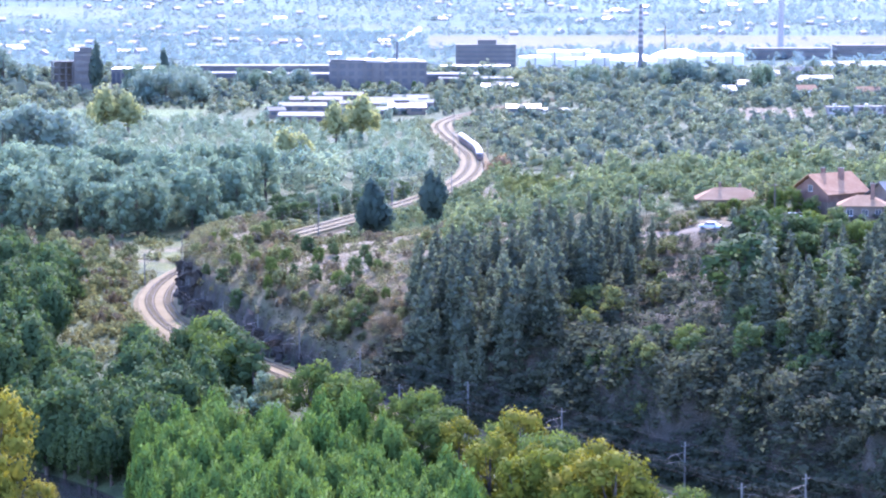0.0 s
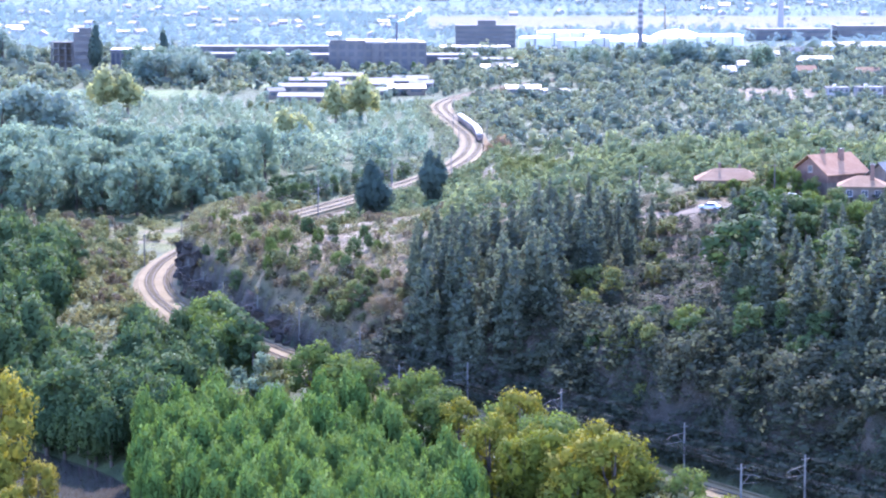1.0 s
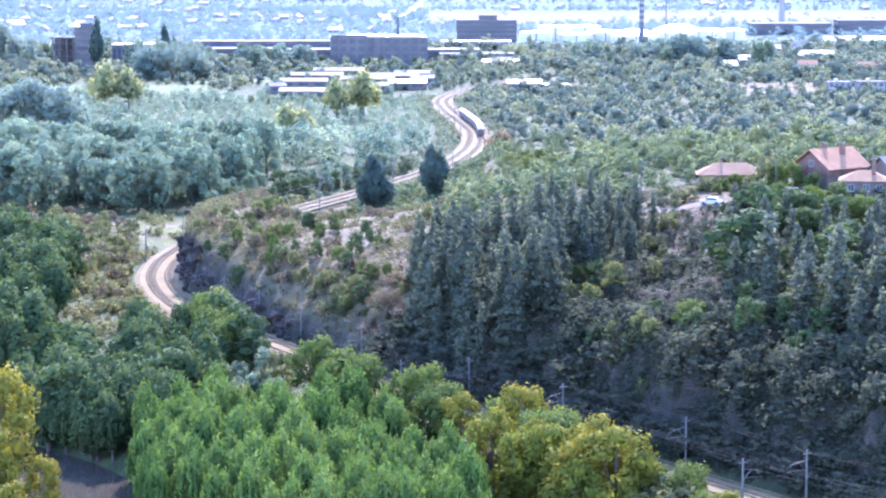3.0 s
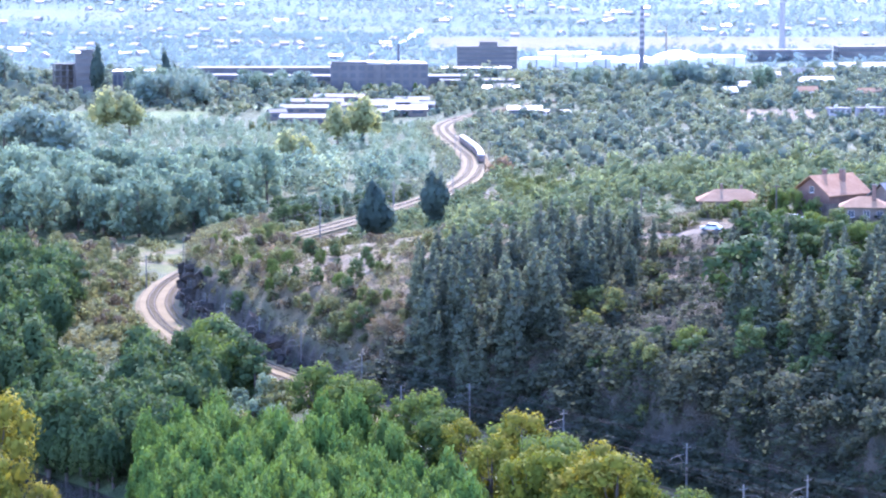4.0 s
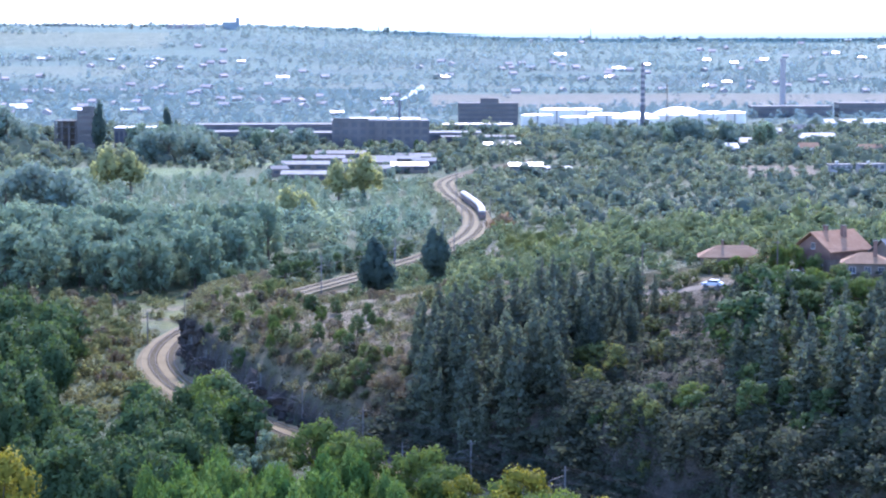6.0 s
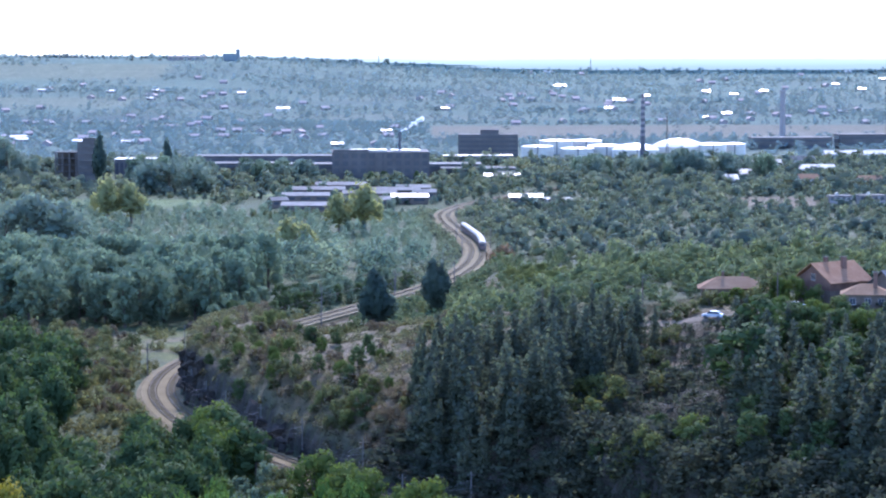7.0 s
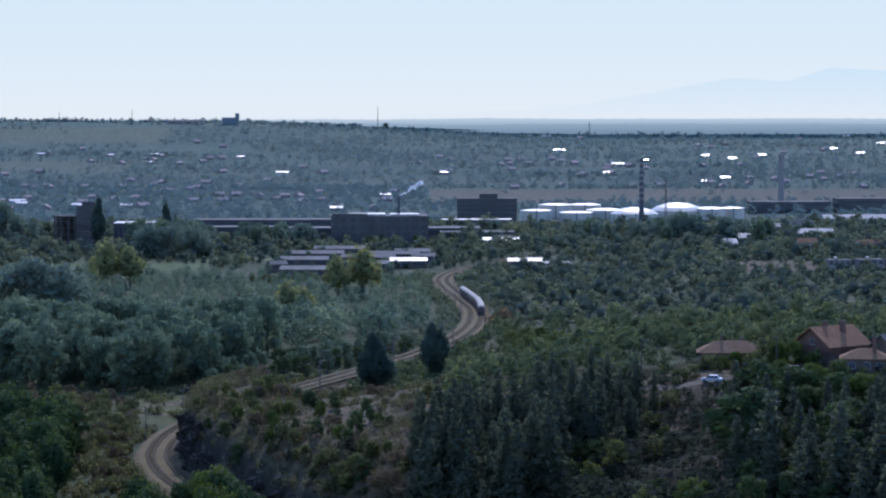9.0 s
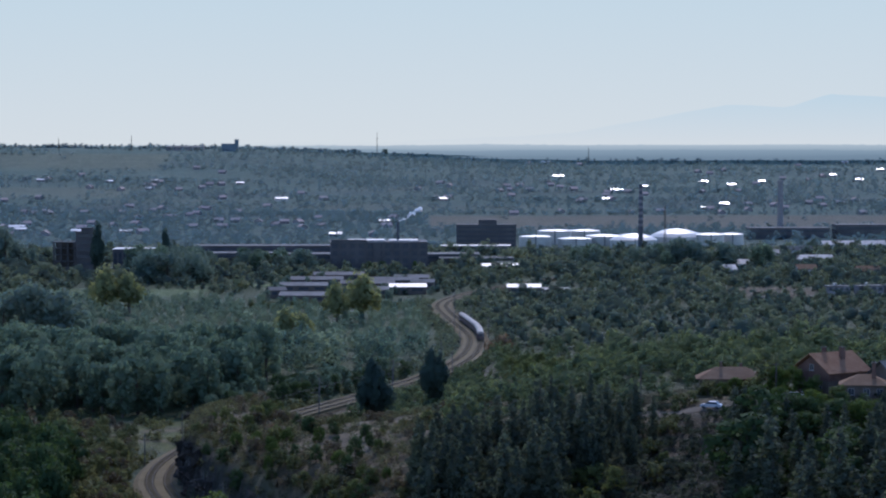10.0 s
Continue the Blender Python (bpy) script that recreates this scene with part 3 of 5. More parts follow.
def leaves(seed, lobes, n, size, ragged=0.25, heart=0.55, cuts=0, hearts=None, spray=0.0):
    """Arrays of a crown: n small leaf clumps over its lobes (centre and radii), and a bumpy heart in each lobe for the leaves within."""
    r = np.random.RandomState(seed)
    L = np.array(lobes, float)
    area = (L[:, 3] * L[:, 4] + L[:, 4] * L[:, 5] + L[:, 3] * L[:, 5])
    k = r.choice(len(L), n, p=area / area.sum())
    v = r.normal(size=(n, 3))
    v /= np.linalg.norm(v, axis=1)[:, None]
    rad = 1.02 - ragged * r.rand(n) * 0.8 + 0.12 * r.normal(size=n)
    p = L[k, :3] + v * L[k, 3:] * rad[:, None]
    nrm = v / L[k, 3:]
    nrm /= np.linalg.norm(nrm, axis=1)[:, None]
    soft = crown_normal(p, nrm, L)
    nrm = nrm + 0.42 * r.normal(size=(n, 3))
    nrm /= np.linalg.norm(nrm, axis=1)[:, None]
    u = np.cross(nrm, r.normal(size=(n, 3)))
    u /= np.linalg.norm(u, axis=1)[:, None]
    if spray:
        # steep sprays: leaf clumps stretched upwards
        u = u * (1 - spray) + np.array([0, 0, 1.0]) * spray
        u /= np.linalg.norm(u, axis=1)[:, None]
    w = np.cross(nrm, u)
    w /= np.maximum(np.linalg.norm(w, axis=1), 0.2)[:, None]
    u, w = u * (1 + 0.9 * spray), w * (1 - 0.4 * spray)
    s = size * r.uniform(0.55, 1.35, n)[:, None]
    V = np.stack([p + u * s * 1.15, p - u * s * 0.75 + w * s * 0.85, p - u * s * 0.75 - w * s * 0.85], 1).reshape(-1, 3)
    F = np.arange(3 * n).reshape(n, 3)
    H, B = L if hearts is None else L[:hearts], ball(cuts)
    turn = np.array([Euler(r.uniform(0, 6.283, 3)).to_matrix() for _ in H])
    bumps = np.einsum("kij,vj->kvi", turn, B[0]) * r.uniform(0.78, 1.12, (len(H), len(B[0]), 1))
    hv = (H[:, None, :3] + bumps * H[:, None, 3:] * heart).reshape(-1, 3)
    tri = np.concatenate([B[1][:, [0, 1, 2]], B[1][:, [0, 2, 3]]])
    hf = (tri[None] + (np.arange(len(H)) * len(B[0]))[:, None, None]).reshape(-1, 3)
    hn = bumps.reshape(-1, 3)
    hn = crown_normal(hv, hn / np.linalg.norm(hn, axis=1)[:, None], L)
    V = np.column_stack([np.concatenate([V, hv]), np.concatenate([np.repeat(soft, 3, axis=0), hn])])
    return V, np.concatenate([F, hf + 3 * n])


def dome(seed, n, radius, low, high, lobe):
    """Lobes of a rounded, uneven crown between two heights."""
    r = np.random.RandomState(seed)
    out = []
    for k in range(n):
        t = (k + 0.5) / n
        a = k * 2.4 + r.uniform(-0.5, 0.5)
        z = low + (high - low) * (0.12 + 0.8 * t)
        R = radius * math.sqrt(max(0.05, 1 - (1.25 * t - 0.35) ** 2)) * r.uniform(0.45, 0.8)
        s = lobe * r.uniform(0.75, 1.25)
        out.append((R * math.cos(a), R * math.sin(a), z, s, s, s * r.uniform(0.7, 1.0)))
    return out


def upright(seed, n, radius, low, high, lobe):
    """Lobes of a crown made of steep narrow sprays."""
    r = np.random.RandomState(seed)
    out = [(0, 0, (low + high) / 2, radius * 0.6, radius * 0.6, (high - low) / 2 * 0.9)]
    for k in range(n):
        a, q = k * 2.4, radius * math.sqrt((k + 0.5) / n) * 0.85
        top = high - (high - low) * 0.5 * (q / radius) ** 2 - r.uniform(0, 0.16) * (high - low)
        hh = (top - low) * r.uniform(0.22, 0.4)
        out.append((q * math.cos(a), q * math.sin(a), top - hh, lobe * r.uniform(0.7, 1.2), lobe * r.uniform(0.7, 1.2), hh))
    return out


def conifer(seed, radius, low, high):
    r = np.random.RandomState(seed)
    out = [(0, 0, low + (high - low) * 0.45, 0.55, 0.55, (high - low) * 0.5)]
    z = low
    while z < high - 0.6:
        t = (z - low) / (high - low)
        R = 1.15 * radius * (1 - t) ** 1.0 * r.uniform(0.6, 1.15) + 0.12
        k = 5 if t < 0.7 else 4
        a0 = r.uniform(0, 6.28)
        for j in range(k):
            if r.rand() < 0.12:
                continue
            a, q = a0 + j * 6.283 / k + r.uniform(-0.3, 0.3), R * r.uniform(0.55, 1.0)
            out.append((0.62 * q * math.cos(a), 0.62 * q * math.sin(a), z + r.uniform(-0.3, 0.3) + 0.12 * q, 0.42 * q + 0.14, 0.42 * q + 0.14, 0.28 + 0.12 * q))
        z += (high - low) / 15 * r.uniform(0.8, 1.2)
    return out


def limbs(seed, height, radius, lobes, count):
    """A tapered trunk with limbs that reach into the crown."""
    r = np.random.RandomState(seed)
    lean = r.uniform(-0.03, 0.03, 2) * height
    pts = [(lean[0] * t * t, lean[1] * t * t, height * t - 0.4 * (t == 0)) for t in (0, 0.25, 0.5, 0.75, 1.0)]
    pieces = [tube(pts, [radius * 1.25, radius, radius * 0.75, radius * 0.5, radius * 0.12], 7)]
    for k in range(count):
        c = lobes[(k * 3 + 1) % len(lobes)]
        t = r.uniform(0.25, 0.7)
        a = (lean[0] * t * t, lean[1] * t * t, min(height * t, c[2] * 0.85))
        mid = ((a[0] + c[0]) / 2, (a[1] + c[1]) / 2, (a[2] * 0.65 + c[2] * 0.35))
        pieces.append(tube([a, mid, c[:3]], [radius * 0.45, radius * 0.3, radius * 0.1], 5))
    return joined(pieces)


def make_tree(kind, seed, label, category, group, mat, lobes, n, size, trunk_h, trunk_r, count=6, ragged=0.25, heart=0.55, hearts=None, spray=0.0):
    ob = thing(kind, (0, 0, 0), label, category, group)
    part("trunk", mesh_of("trunk", *limbs(seed, trunk_h, trunk_r, lobes, count), M_BARK, True), None, ob)
    part("crown", mesh_of("crown", *leaves(seed, lobes, n, size, ragged, heart, hearts=hearts, spray=spray), mat, True), None, ob)
    ob["used"] = 0
    return ob


def plant(protos, x, y, height, seed, wide=1.0, sink=0.2):
    """Stands copies of the prototypes (each 10 m high) at the places given."""
    r = np.random.RandomState(seed)
    x, y = np.atleast_1d(x), np.atleast_1d(y)
    z = lie(x, y)
    h = np.broadcast_to(height, x.shape)
    for i in range(len(x)):
        p = protos[r.randint(len(protos))]
        s = h[i] / 10.0
        w = s * wide * r.uniform(0.85, 1.15)
        m = Matrix.LocRotScale((x[i], y[i], z[i] - sink), Euler((r.uniform(-0.04, 0.04), r.uniform(-0.04, 0.04), r.uniform(0, 6.283))), (w, w, s))
        if p["used"]:
            copy_thing(p, m).scale = (w, w, s)
        else:
            p.matrix_basis, p["used"] = m, 1


def inside(poly, x, y):
    c = np.zeros(len(x), bool)
    for (ax, ay), (bx, by) in zip(poly, poly[1:] + poly[:1]):
        if ay != by:
            c ^= ((ay > y) != (by > y)) & (x < (bx - ax) * (y - ay) / (by - ay) + ax)
    return c


def scatter(poly, spacing, seed, clear=9.0, jitter=0.42):
    """Uneven places about spacing apart within a field of the plan, clear of the railway."""
    r = np.random.RandomState(seed)
    P = np.array(poly)
    xs, ys = np.arange(P[:, 0].min(), P[:, 0].max(), spacing), np.arange(P[:, 1].min(), P[:, 1].max(), spacing * 0.9)
    X, Y = np.meshgrid(xs, ys)
    X = X + (np.arange(len(ys)) % 2)[:, None] * spacing / 2
    x = X.ravel() + r.uniform(-jitter, jitter, X.size) * spacing
    y = Y.ravel() + r.uniform(-jitter, jitter, X.size) * spacing
    k = inside(poly, x, y)
    x, y = x[k], y[k]
    k = (np.abs(near_line(x, y)) > clear) & (near_river(x, y) > 8.5)
    return x[k], y[k]


def family(kind, label, category, group, mat, shape, n, size, variants, trunk_r=0.22, count=6, trunk_h=8.0, ragged=0.25, heart=0.55, hearts=None, spray=0.0):
    return [make_tree(kind, 100 * len(kind) + v + len(label), label, category, group, mat, shape(len(label) * 7 + v), n, size, trunk_h, trunk_r, count, ragged, heart, hearts, spray) for v in range(variants)]


GREEN_POPLAR = family("poplar_tree", "bright green young poplar in a dense riverside grove", "tree", "riverside trees", M_POPLAR, lambda s: upright(s, 26, 2.1, 0.6, 10, 0.27), 2700, 0.165, 4, ragged=0.7, heart=0.42, spray=0.62)
BROAD = family("broadleaf_tree", "green broadleaf tree with rounded lit crown by the railway", "tree", "riverside trees", M_BROAD, lambda s: dome(s, 15, 4.2, 1.0, 10, 1.55), 2600, 0.225, 4, 0.28, ragged=0.5)
AUTUMN = family("autumn_tree", "broadleaf tree turning yellow beside the railway", "tree", "riverside trees", M_AUTUMN, lambda s: dome(s, 15, 4.2, 0.8, 10, 1.55), 3400, 0.2, 3, 0.28, ragged=0.5)
DARK = family("dark_broadleaf_tree", "dark green broadleaf tree in the valley wood", "tree", "valley trees", M_DARK, lambda s: dome(s, 12, 3.8, 0.6, 10, 1.6), 1150, 0.34, 4, 0.28, ragged=0.45)
PINE = family("pine_tree", "tall dark pine on the steep hillside", "tree", "hillside pines", M_PINE, lambda s: conifer(s, 2.3, 0.5, 10), 1500, 0.21, 5, 0.13, 3, trunk_h=9.8, ragged=0.4, hearts=1)
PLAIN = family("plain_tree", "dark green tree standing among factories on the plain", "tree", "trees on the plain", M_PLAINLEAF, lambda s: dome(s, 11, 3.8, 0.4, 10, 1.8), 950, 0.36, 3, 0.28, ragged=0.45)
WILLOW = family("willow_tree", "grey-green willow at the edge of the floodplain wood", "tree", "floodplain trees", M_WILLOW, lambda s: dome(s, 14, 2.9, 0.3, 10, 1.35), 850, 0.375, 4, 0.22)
GOLD = family("yellowing_poplar", "tall poplar with thin yellowing leaves", "tree", "floodplain trees", M_YELLOW, lambda s: upright(s, 9, 2.8, 0.8, 10, 0.9), 900, 0.38, 2, 0.2, ragged=0.55, heart=0.32)
VALLEY = family("valley_poplar", "dark green poplar with steep sprays in the valley", "tree", "valley trees", M_DARK, lambda s: upright(s, 18, 2.8, 0.4, 10, 0.55), 1900, 0.25, 3, 0.26, ragged=0.5, heart=0.45, spray=0.4)
COLUMN = family("columnar_tree", "narrow dark columnar tree standing alone", "tree", "columnar trees", M_COLUMN, lambda s: upright(s, 7, 1.5, 0.2, 10, 0.7), 1400, 0.32, 2, 0.2)
BUSH = family("yellow_green_bush", "rounded bush with yellowing leaves below the hill crest", "bush", "bushes below the hill", M_BUSH, lambda s: dome(s, 9, 3.8, 0.2, 10, 2.0), 1100, 0.36, 3, 0.25, 3, ragged=0.5)
SHRUB = family("green_shrub", "low olive-green shrub on the dry slope", "shrub", "hillside shrubs", M_OLIVE, lambda s: dome(s, 9, 4.8, 0.3, 9, 2.3), 520, 0.6, 3, 0.3, 3, ragged=0.6, heart=0.45)
DRYSHRUB = family("dry_shrub", "brown half-bare shrub on the dry slope", "shrub", "hillside shrubs", M_DRY, lambda s: dome(s, 9, 4.8, 0.3, 9, 2.2), 480, 0.55, 2, 0.3, 3, ragged=0.7, heart=0.4)
RUSSET = family("russet_shrub", "russet-leaved shrub beside the railway", "shrub", "hillside shrubs", M_RUSSET, lambda s: dome(s, 6, 4.5, 0.5, 9, 3.0), 340, 0.85, 1, 0.3, 3)


def stand(protos, poly, spacing, lo, hi, seed, wide=1.0, clear=9.0):
    x, y = scatter(poly, spacing, seed, clear)
    plant(protos, x, y, np.random.RandomState(seed + 1).uniform(lo, hi, len(x)), seed + 2, wide)


def to_canopy(protos, poly, spacing, lo, hi, least, seed, wide=1.0, tall=(13, 21)):
    """Trees whose tops end near one canopy height."""
    x, y = scatter(poly, spacing, seed)
    h = np.random.RandomState(seed + 1).uniform(lo, hi, len(x)) - lie(x, y)
    k = (h > least) & ~((x > 0.085 * y) & (x < 0.112 * y) & (y > 432))
    plant(protos, x[k], y[k], np.minimum(h[k], np.random.RandomState(seed + 3).uniform(tall[0], tall[1], k.sum())), seed + 2, wide)


# riverside grove and the belt between river and railway
stand(GREEN_POPLAR, [(-51, 424), (-49, 396), (-44, 366), (-14, 338), (8, 345), (6, 372), (-6, 402), (-16, 428), (-38, 436)], 4.9, 10, 15, 31, 1.15)
stand(BROAD + AUTUMN[:1], [(-28, 462), (-18, 432), (-4, 412), (4, 390), (14, 402), (2, 425), (-14, 455)], 6.5, 9, 12.5, 34, 1.05, 12)
stand(AUTUMN + BROAD[:1], [(6, 388), (12, 362), (22, 348), (27, 352), (24, 376), (14, 398)], 6.0, 11, 15, 37, 1.0, 12)
stand(AUTUMN[:1] + BROAD[:1] + SHRUB[:1], [(22, 348), (28, 340), (44, 330), (40, 348), (27, 368)], 5.6, 6, 8.5, 38, 1.1, 11)
stand(SHRUB, [(38, 345), (55, 318), (60, 322), (42, 352)], 4.5, 3, 5, 40, 1.0, 8)
stand(VALLEY, [(-64, 470), (-50, 452), (-38, 452), (-40, 466), (-52, 500), (-64, 524)], 6.0, 11, 15, 43, 1.15, 8.5)
stand(WILLOW[:2] + SHRUB[:1], [(-48, 458), (-40, 440), (-30, 440), (-28, 462), (-40, 470)], 5.0, 6, 8.5, 46)
stand(VALLEY + DARK[:1], [(-78, 452), (-58, 420), (-46, 430), (-50, 452), (-66, 478), (-80, 490)], 7, 10, 14, 49, 1.0)
plant(AUTUMN, [-71.5, -64, -70, -66], [394, 389, 380, 374], [20, 10.5, 14, 10], 52, 0.8)
plant(BROAD[:2] + VALLEY[:1] + DARK[:1], [-47.5, -44, -41, -38.5, -50, -36.5, -45.5, -42.5], [505, 497, 489, 480, 513, 476, 488, 480], [12.5, 13.5, 13.5, 12.5, 11.5, 9.5, 12.5, 12], 53, 1.1)
plant(SHRUB[:2], [-52, -54.5, -49, -57, -46.5, -51], [520, 528, 514, 534, 505, 508], [3.6, 3.2, 3.4, 3.0, 3.4, 4.0], 54, 1.3)
stand(VALLEY + DARK[:1], [(-125, 640), (-125, 480), (-84, 476), (-82, 520), (-84, 560), (-92, 610), (-108, 640)], 8, 13, 18, 55, 1.1, 14)
stand(SHRUB + DRYSHRUB, [(-100, 690), (-98, 640), (-84, 590), (-76, 560), (-66, 530), (-70, 580), (-82, 640), (-84, 690)], 5.5, 2, 4.5, 58, 1.0, 8)
stand(SHRUB + DRYSHRUB + DARK[:1], [(-135, 752), (-130, 690), (-100, 690), (-88, 705), (-96, 735)], 7.5, 2.5, 5.5, 61, 1.0, 9)

stand(VALLEY, [(-84, 452), (-72, 424), (-56, 424), (-46, 426), (-48, 440), (-62, 456)], 5.0, 11, 15, 64, 1.15)
stand(SHRUB + DARK[:1], [(-52, 420), (-48, 390), (-42, 372), (-38, 380), (-46, 404)], 3.6, 3, 5.5, 66)

# hillside inside the curve
plant(PINE, [-5.5, -4.2, -2.5, -5.0, -1.0, -3.2, 0.5, 2.0, -1.8], [500, 494, 488, 507, 496, 480, 484, 503, 473], [13.5, 15, 15.5, 12, 16, 15.5, 16, 14, 15.5], 70, 1.0)
to_canopy(PINE, [(-4, 486), (-3, 468), (5, 450), (18, 438), (23, 456), (36, 464), (44, 492), (26, 506), (-4, 502)], 4.7, 25.0, 39.5, 6, 71, 1.1, (8, 23))
to_canopy(PINE + PINE + DARK[:1], [(46, 456), (44, 432), (54, 404), (68, 378), (90, 345), (118, 330), (112, 462), (70, 468), (52, 474)], 6.2, 30, 38.5, 5, 74, 1.35, (10, 19))
to_canopy(DARK, [(46, 462), (46, 436), (58, 408), (74, 384), (100, 362), (120, 372), (114, 466), (72, 470), (56, 470)], 7.5, 28, 34, 2.5, 76, 1.2, (3.5, 8))
to_canopy(DARK + BROAD[:1], [(60, 466), (80, 458), (114, 456), (112, 490), (80, 484), (60, 486)], 5.0, 33.0, 35.8, 1.6, 77, 1.25)
to_canopy(DARK[:2], [(42, 470), (60, 462), (60, 492), (46, 492)], 5.0, 31.0, 32.6, 1.5, 78, 1.4)
stand(DARK + BROAD[2:3], [(18, 438), (42, 406), (60, 376), (92, 346), (110, 380), (96, 396), (62, 406), (42, 434)], 9.0, 3, 7, 80, 1.1, 9)
stand(SHRUB[:1] + DRYSHRUB, [(-64, 650), (-60, 590), (-44, 548), (-24, 512), (-8, 476), (2, 520), (6, 590), (-8, 660), (-36, 700), (-54, 690)], 10.5, 1.5, 4.2, 86, 1.0, 8)
stand(DARK + BROAD, [(-46, 562), (-26, 518), (-10, 484), (-4, 520), (-18, 560), (-36, 600)], 12, 2.5, 5, 89, 1.0, 12)
stand(SHRUB + BROAD[:1], [(-63, 604), (-51, 560), (-30, 512), (-16, 486), (-8, 490), (-24, 520), (-40, 568), (-52, 612)], 7.5, 1.6, 4.2, 90, 1.0, 8)
plant(BUSH + SHRUB[:1], [-21.3, -18.4, -15.0, -23.5, -25.9, -20.0, -16.8, -29.3], [508, 507, 509, 506, 519, 503, 513, 528], [4.2, 4.6, 4.0, 3.6, 3.2, 3.8, 3.6, 3.0], 81, 1.2)
plant(DARK + BROAD[:2], [-45.1, -49.5, -54.4, -31.4, -16.4, -27.4, -22.1, -38.2, -46.8, -42.2], [545, 560, 572, 579, 500, 537, 527, 554, 566, 557], [5.0, 3.6, 3.0, 4.4, 5.5, 4.2, 4.0, 3.4, 3.6, 3.2], 82, 1.15)
plant(BUSH + BROAD[:2], [-45.1, -42.9, -46.5, -53.2, -40.9], [600, 606, 592, 613, 616], [4.2, 4.6, 3.4, 3.6, 4.0], 83, 1.3)
plant(DRYSHRUB, [-11.5, -15.0, -9.4, -9.6, -10.5, -13.0, -7.5], [483, 488, 486, 498, 489, 493, 480], [4.2, 3.8, 4.4, 4.0, 4.2, 3.6, 4.4], 84, 1.3)
plant(BUSH, [24.6, 27.6, 30.6, 26.3, 23.1, 29.0, 32.8, 31.1, 34.4, 28.9, 33.0], [461, 458, 449, 445, 452, 424, 417, 419, 413, 422, 410], [5.5, 6.0, 5.0, 5.5, 4.5, 4.2, 4.8, 3.8, 4.4, 3.8, 3.6], 85, 1.1)
plant(BUSH + SHRUB, [39.1, 43.3, 38.7, 46.8, 74.6, 76.1, 70.1, 41.0, 45.0], [473, 484, 455, 505, 504, 484, 466, 468, 492], [3.6, 3.2, 4.5, 2.0, 4.5, 5.0, 4.5, 3.0, 2.2], 87, 1.2)
plant(BUSH[:1], [48.5, 47.1, 47.8], [390, 389, 388], [3.0, 2.6, 2.2], 88, 0.8)
plant(COLUMN, [-20.6, -18.6, -3.6, -2.0], [706, 707, 790, 791], [20, 18, 19, 17.5], 95, 1.3)
stand(BUSH, [(24, 842), (80, 842), (86, 915), (22, 915)], 6.5, 4.0, 7.0, 99, 1.1)
plant(RUSSET, [-39.8, 19.0, 23.5], [577, 985, 1000], [2.6, 6, 7], 96)
plant(BROAD[:2] + SHRUB, [54.5, 57.5, 60.5, 63.5], [517.5, 517, 518, 517], [3.6, 3.0, 3.4, 3.8], 94, 1.2)
plant(BROAD[:2] + SHRUB, [66.5, 68, 71, 62.5, 56, 50, 47.5, 73.5, 88, 95, 59], [512, 509, 507, 513, 512, 510, 508, 503, 490, 493, 511], [7.5, 6, 6, 3.2, 2.6, 3.5, 3.2, 3.5, 3.5, 4.5, 2.8], 98)
stand(WILLOW[:2] + DARK[:1], [(-72, 752), (-44, 790), (-10, 900), (-20, 905), (-52, 830), (-80, 775)], 7.5, 4.5, 8, 97, 1.1, 8)

# floodplain wood
stand(WILLOW, [(-150, 768), (-96, 752), (-76, 760), (-70, 800), (-60, 850), (-60, 900), (-170, 900)], 10.0, 13, 21, 101, 0.98, 14)
plant(GOLD, [-64, -57, -49, -38, -165, -154], [1018, 1024, 1150, 1160, 1224, 1227], [18, 15, 21, 25, 25, 22], 104, 1.25)
plant(PLAIN, [-181, -174, -168, -160, -155], [1030, 1036, 1033, 1030, 1038], [20, 24, 25, 24, 20], 109, 1.25)
plant(COLUMN, [-220, -186, -180], [1590, 1680, 1680], [34, 27, 20], 110, 0.8)
stand(PLAIN + WILLOW[:1], [(-200, 1590), (-150, 1600), (-150, 1650), (-196, 1650)], 12, 12, 19, 111)
stand(DARK + WILLOW[:2], [(-60, 1590), (-12, 1590), (-12, 1612), (-60, 1612)], 11, 6, 9, 112)
stand(PLAIN, [(-182, 1488), (-144, 1488), (-144, 1512), (-182, 1512)], 11, 14, 20, 113, 1.1)
plant(PLAIN, [-306, -296, -286, -276], [1700, 1694, 1690, 1680], [30, 27, 18, 14], 114, 1.1)
stand(PLAIN[:2] + WILLOW[:1], [(84, 1635), (222, 1635), (222, 1690), (84, 1690)], 13, 11, 18, 115, 1.15)
plant(PLAIN, [150, 157, 164, 126, 186], [1652, 1655, 1650, 1648, 1650], [20, 22, 19, 15, 17], 118, 1.2)
stand(PLAIN[:2] + WILLOW[:1], [(-130, 1600), (-84, 1600), (-84, 1640), (-130, 1640)], 10, 9, 17, 119, 1.2)
stand(PLAIN + WILLOW[:1], [(-95, 1272), (-2, 1272), (-2, 1500), (-95, 1500)], 25, 4, 7.5, 120, 1.1)
stand(SHRUB + BUSH[:1], [(-98, 1258), (-20, 1258), (-14, 1282), (-98, 1286)], 8, 2.5, 5, 124, 1.1)


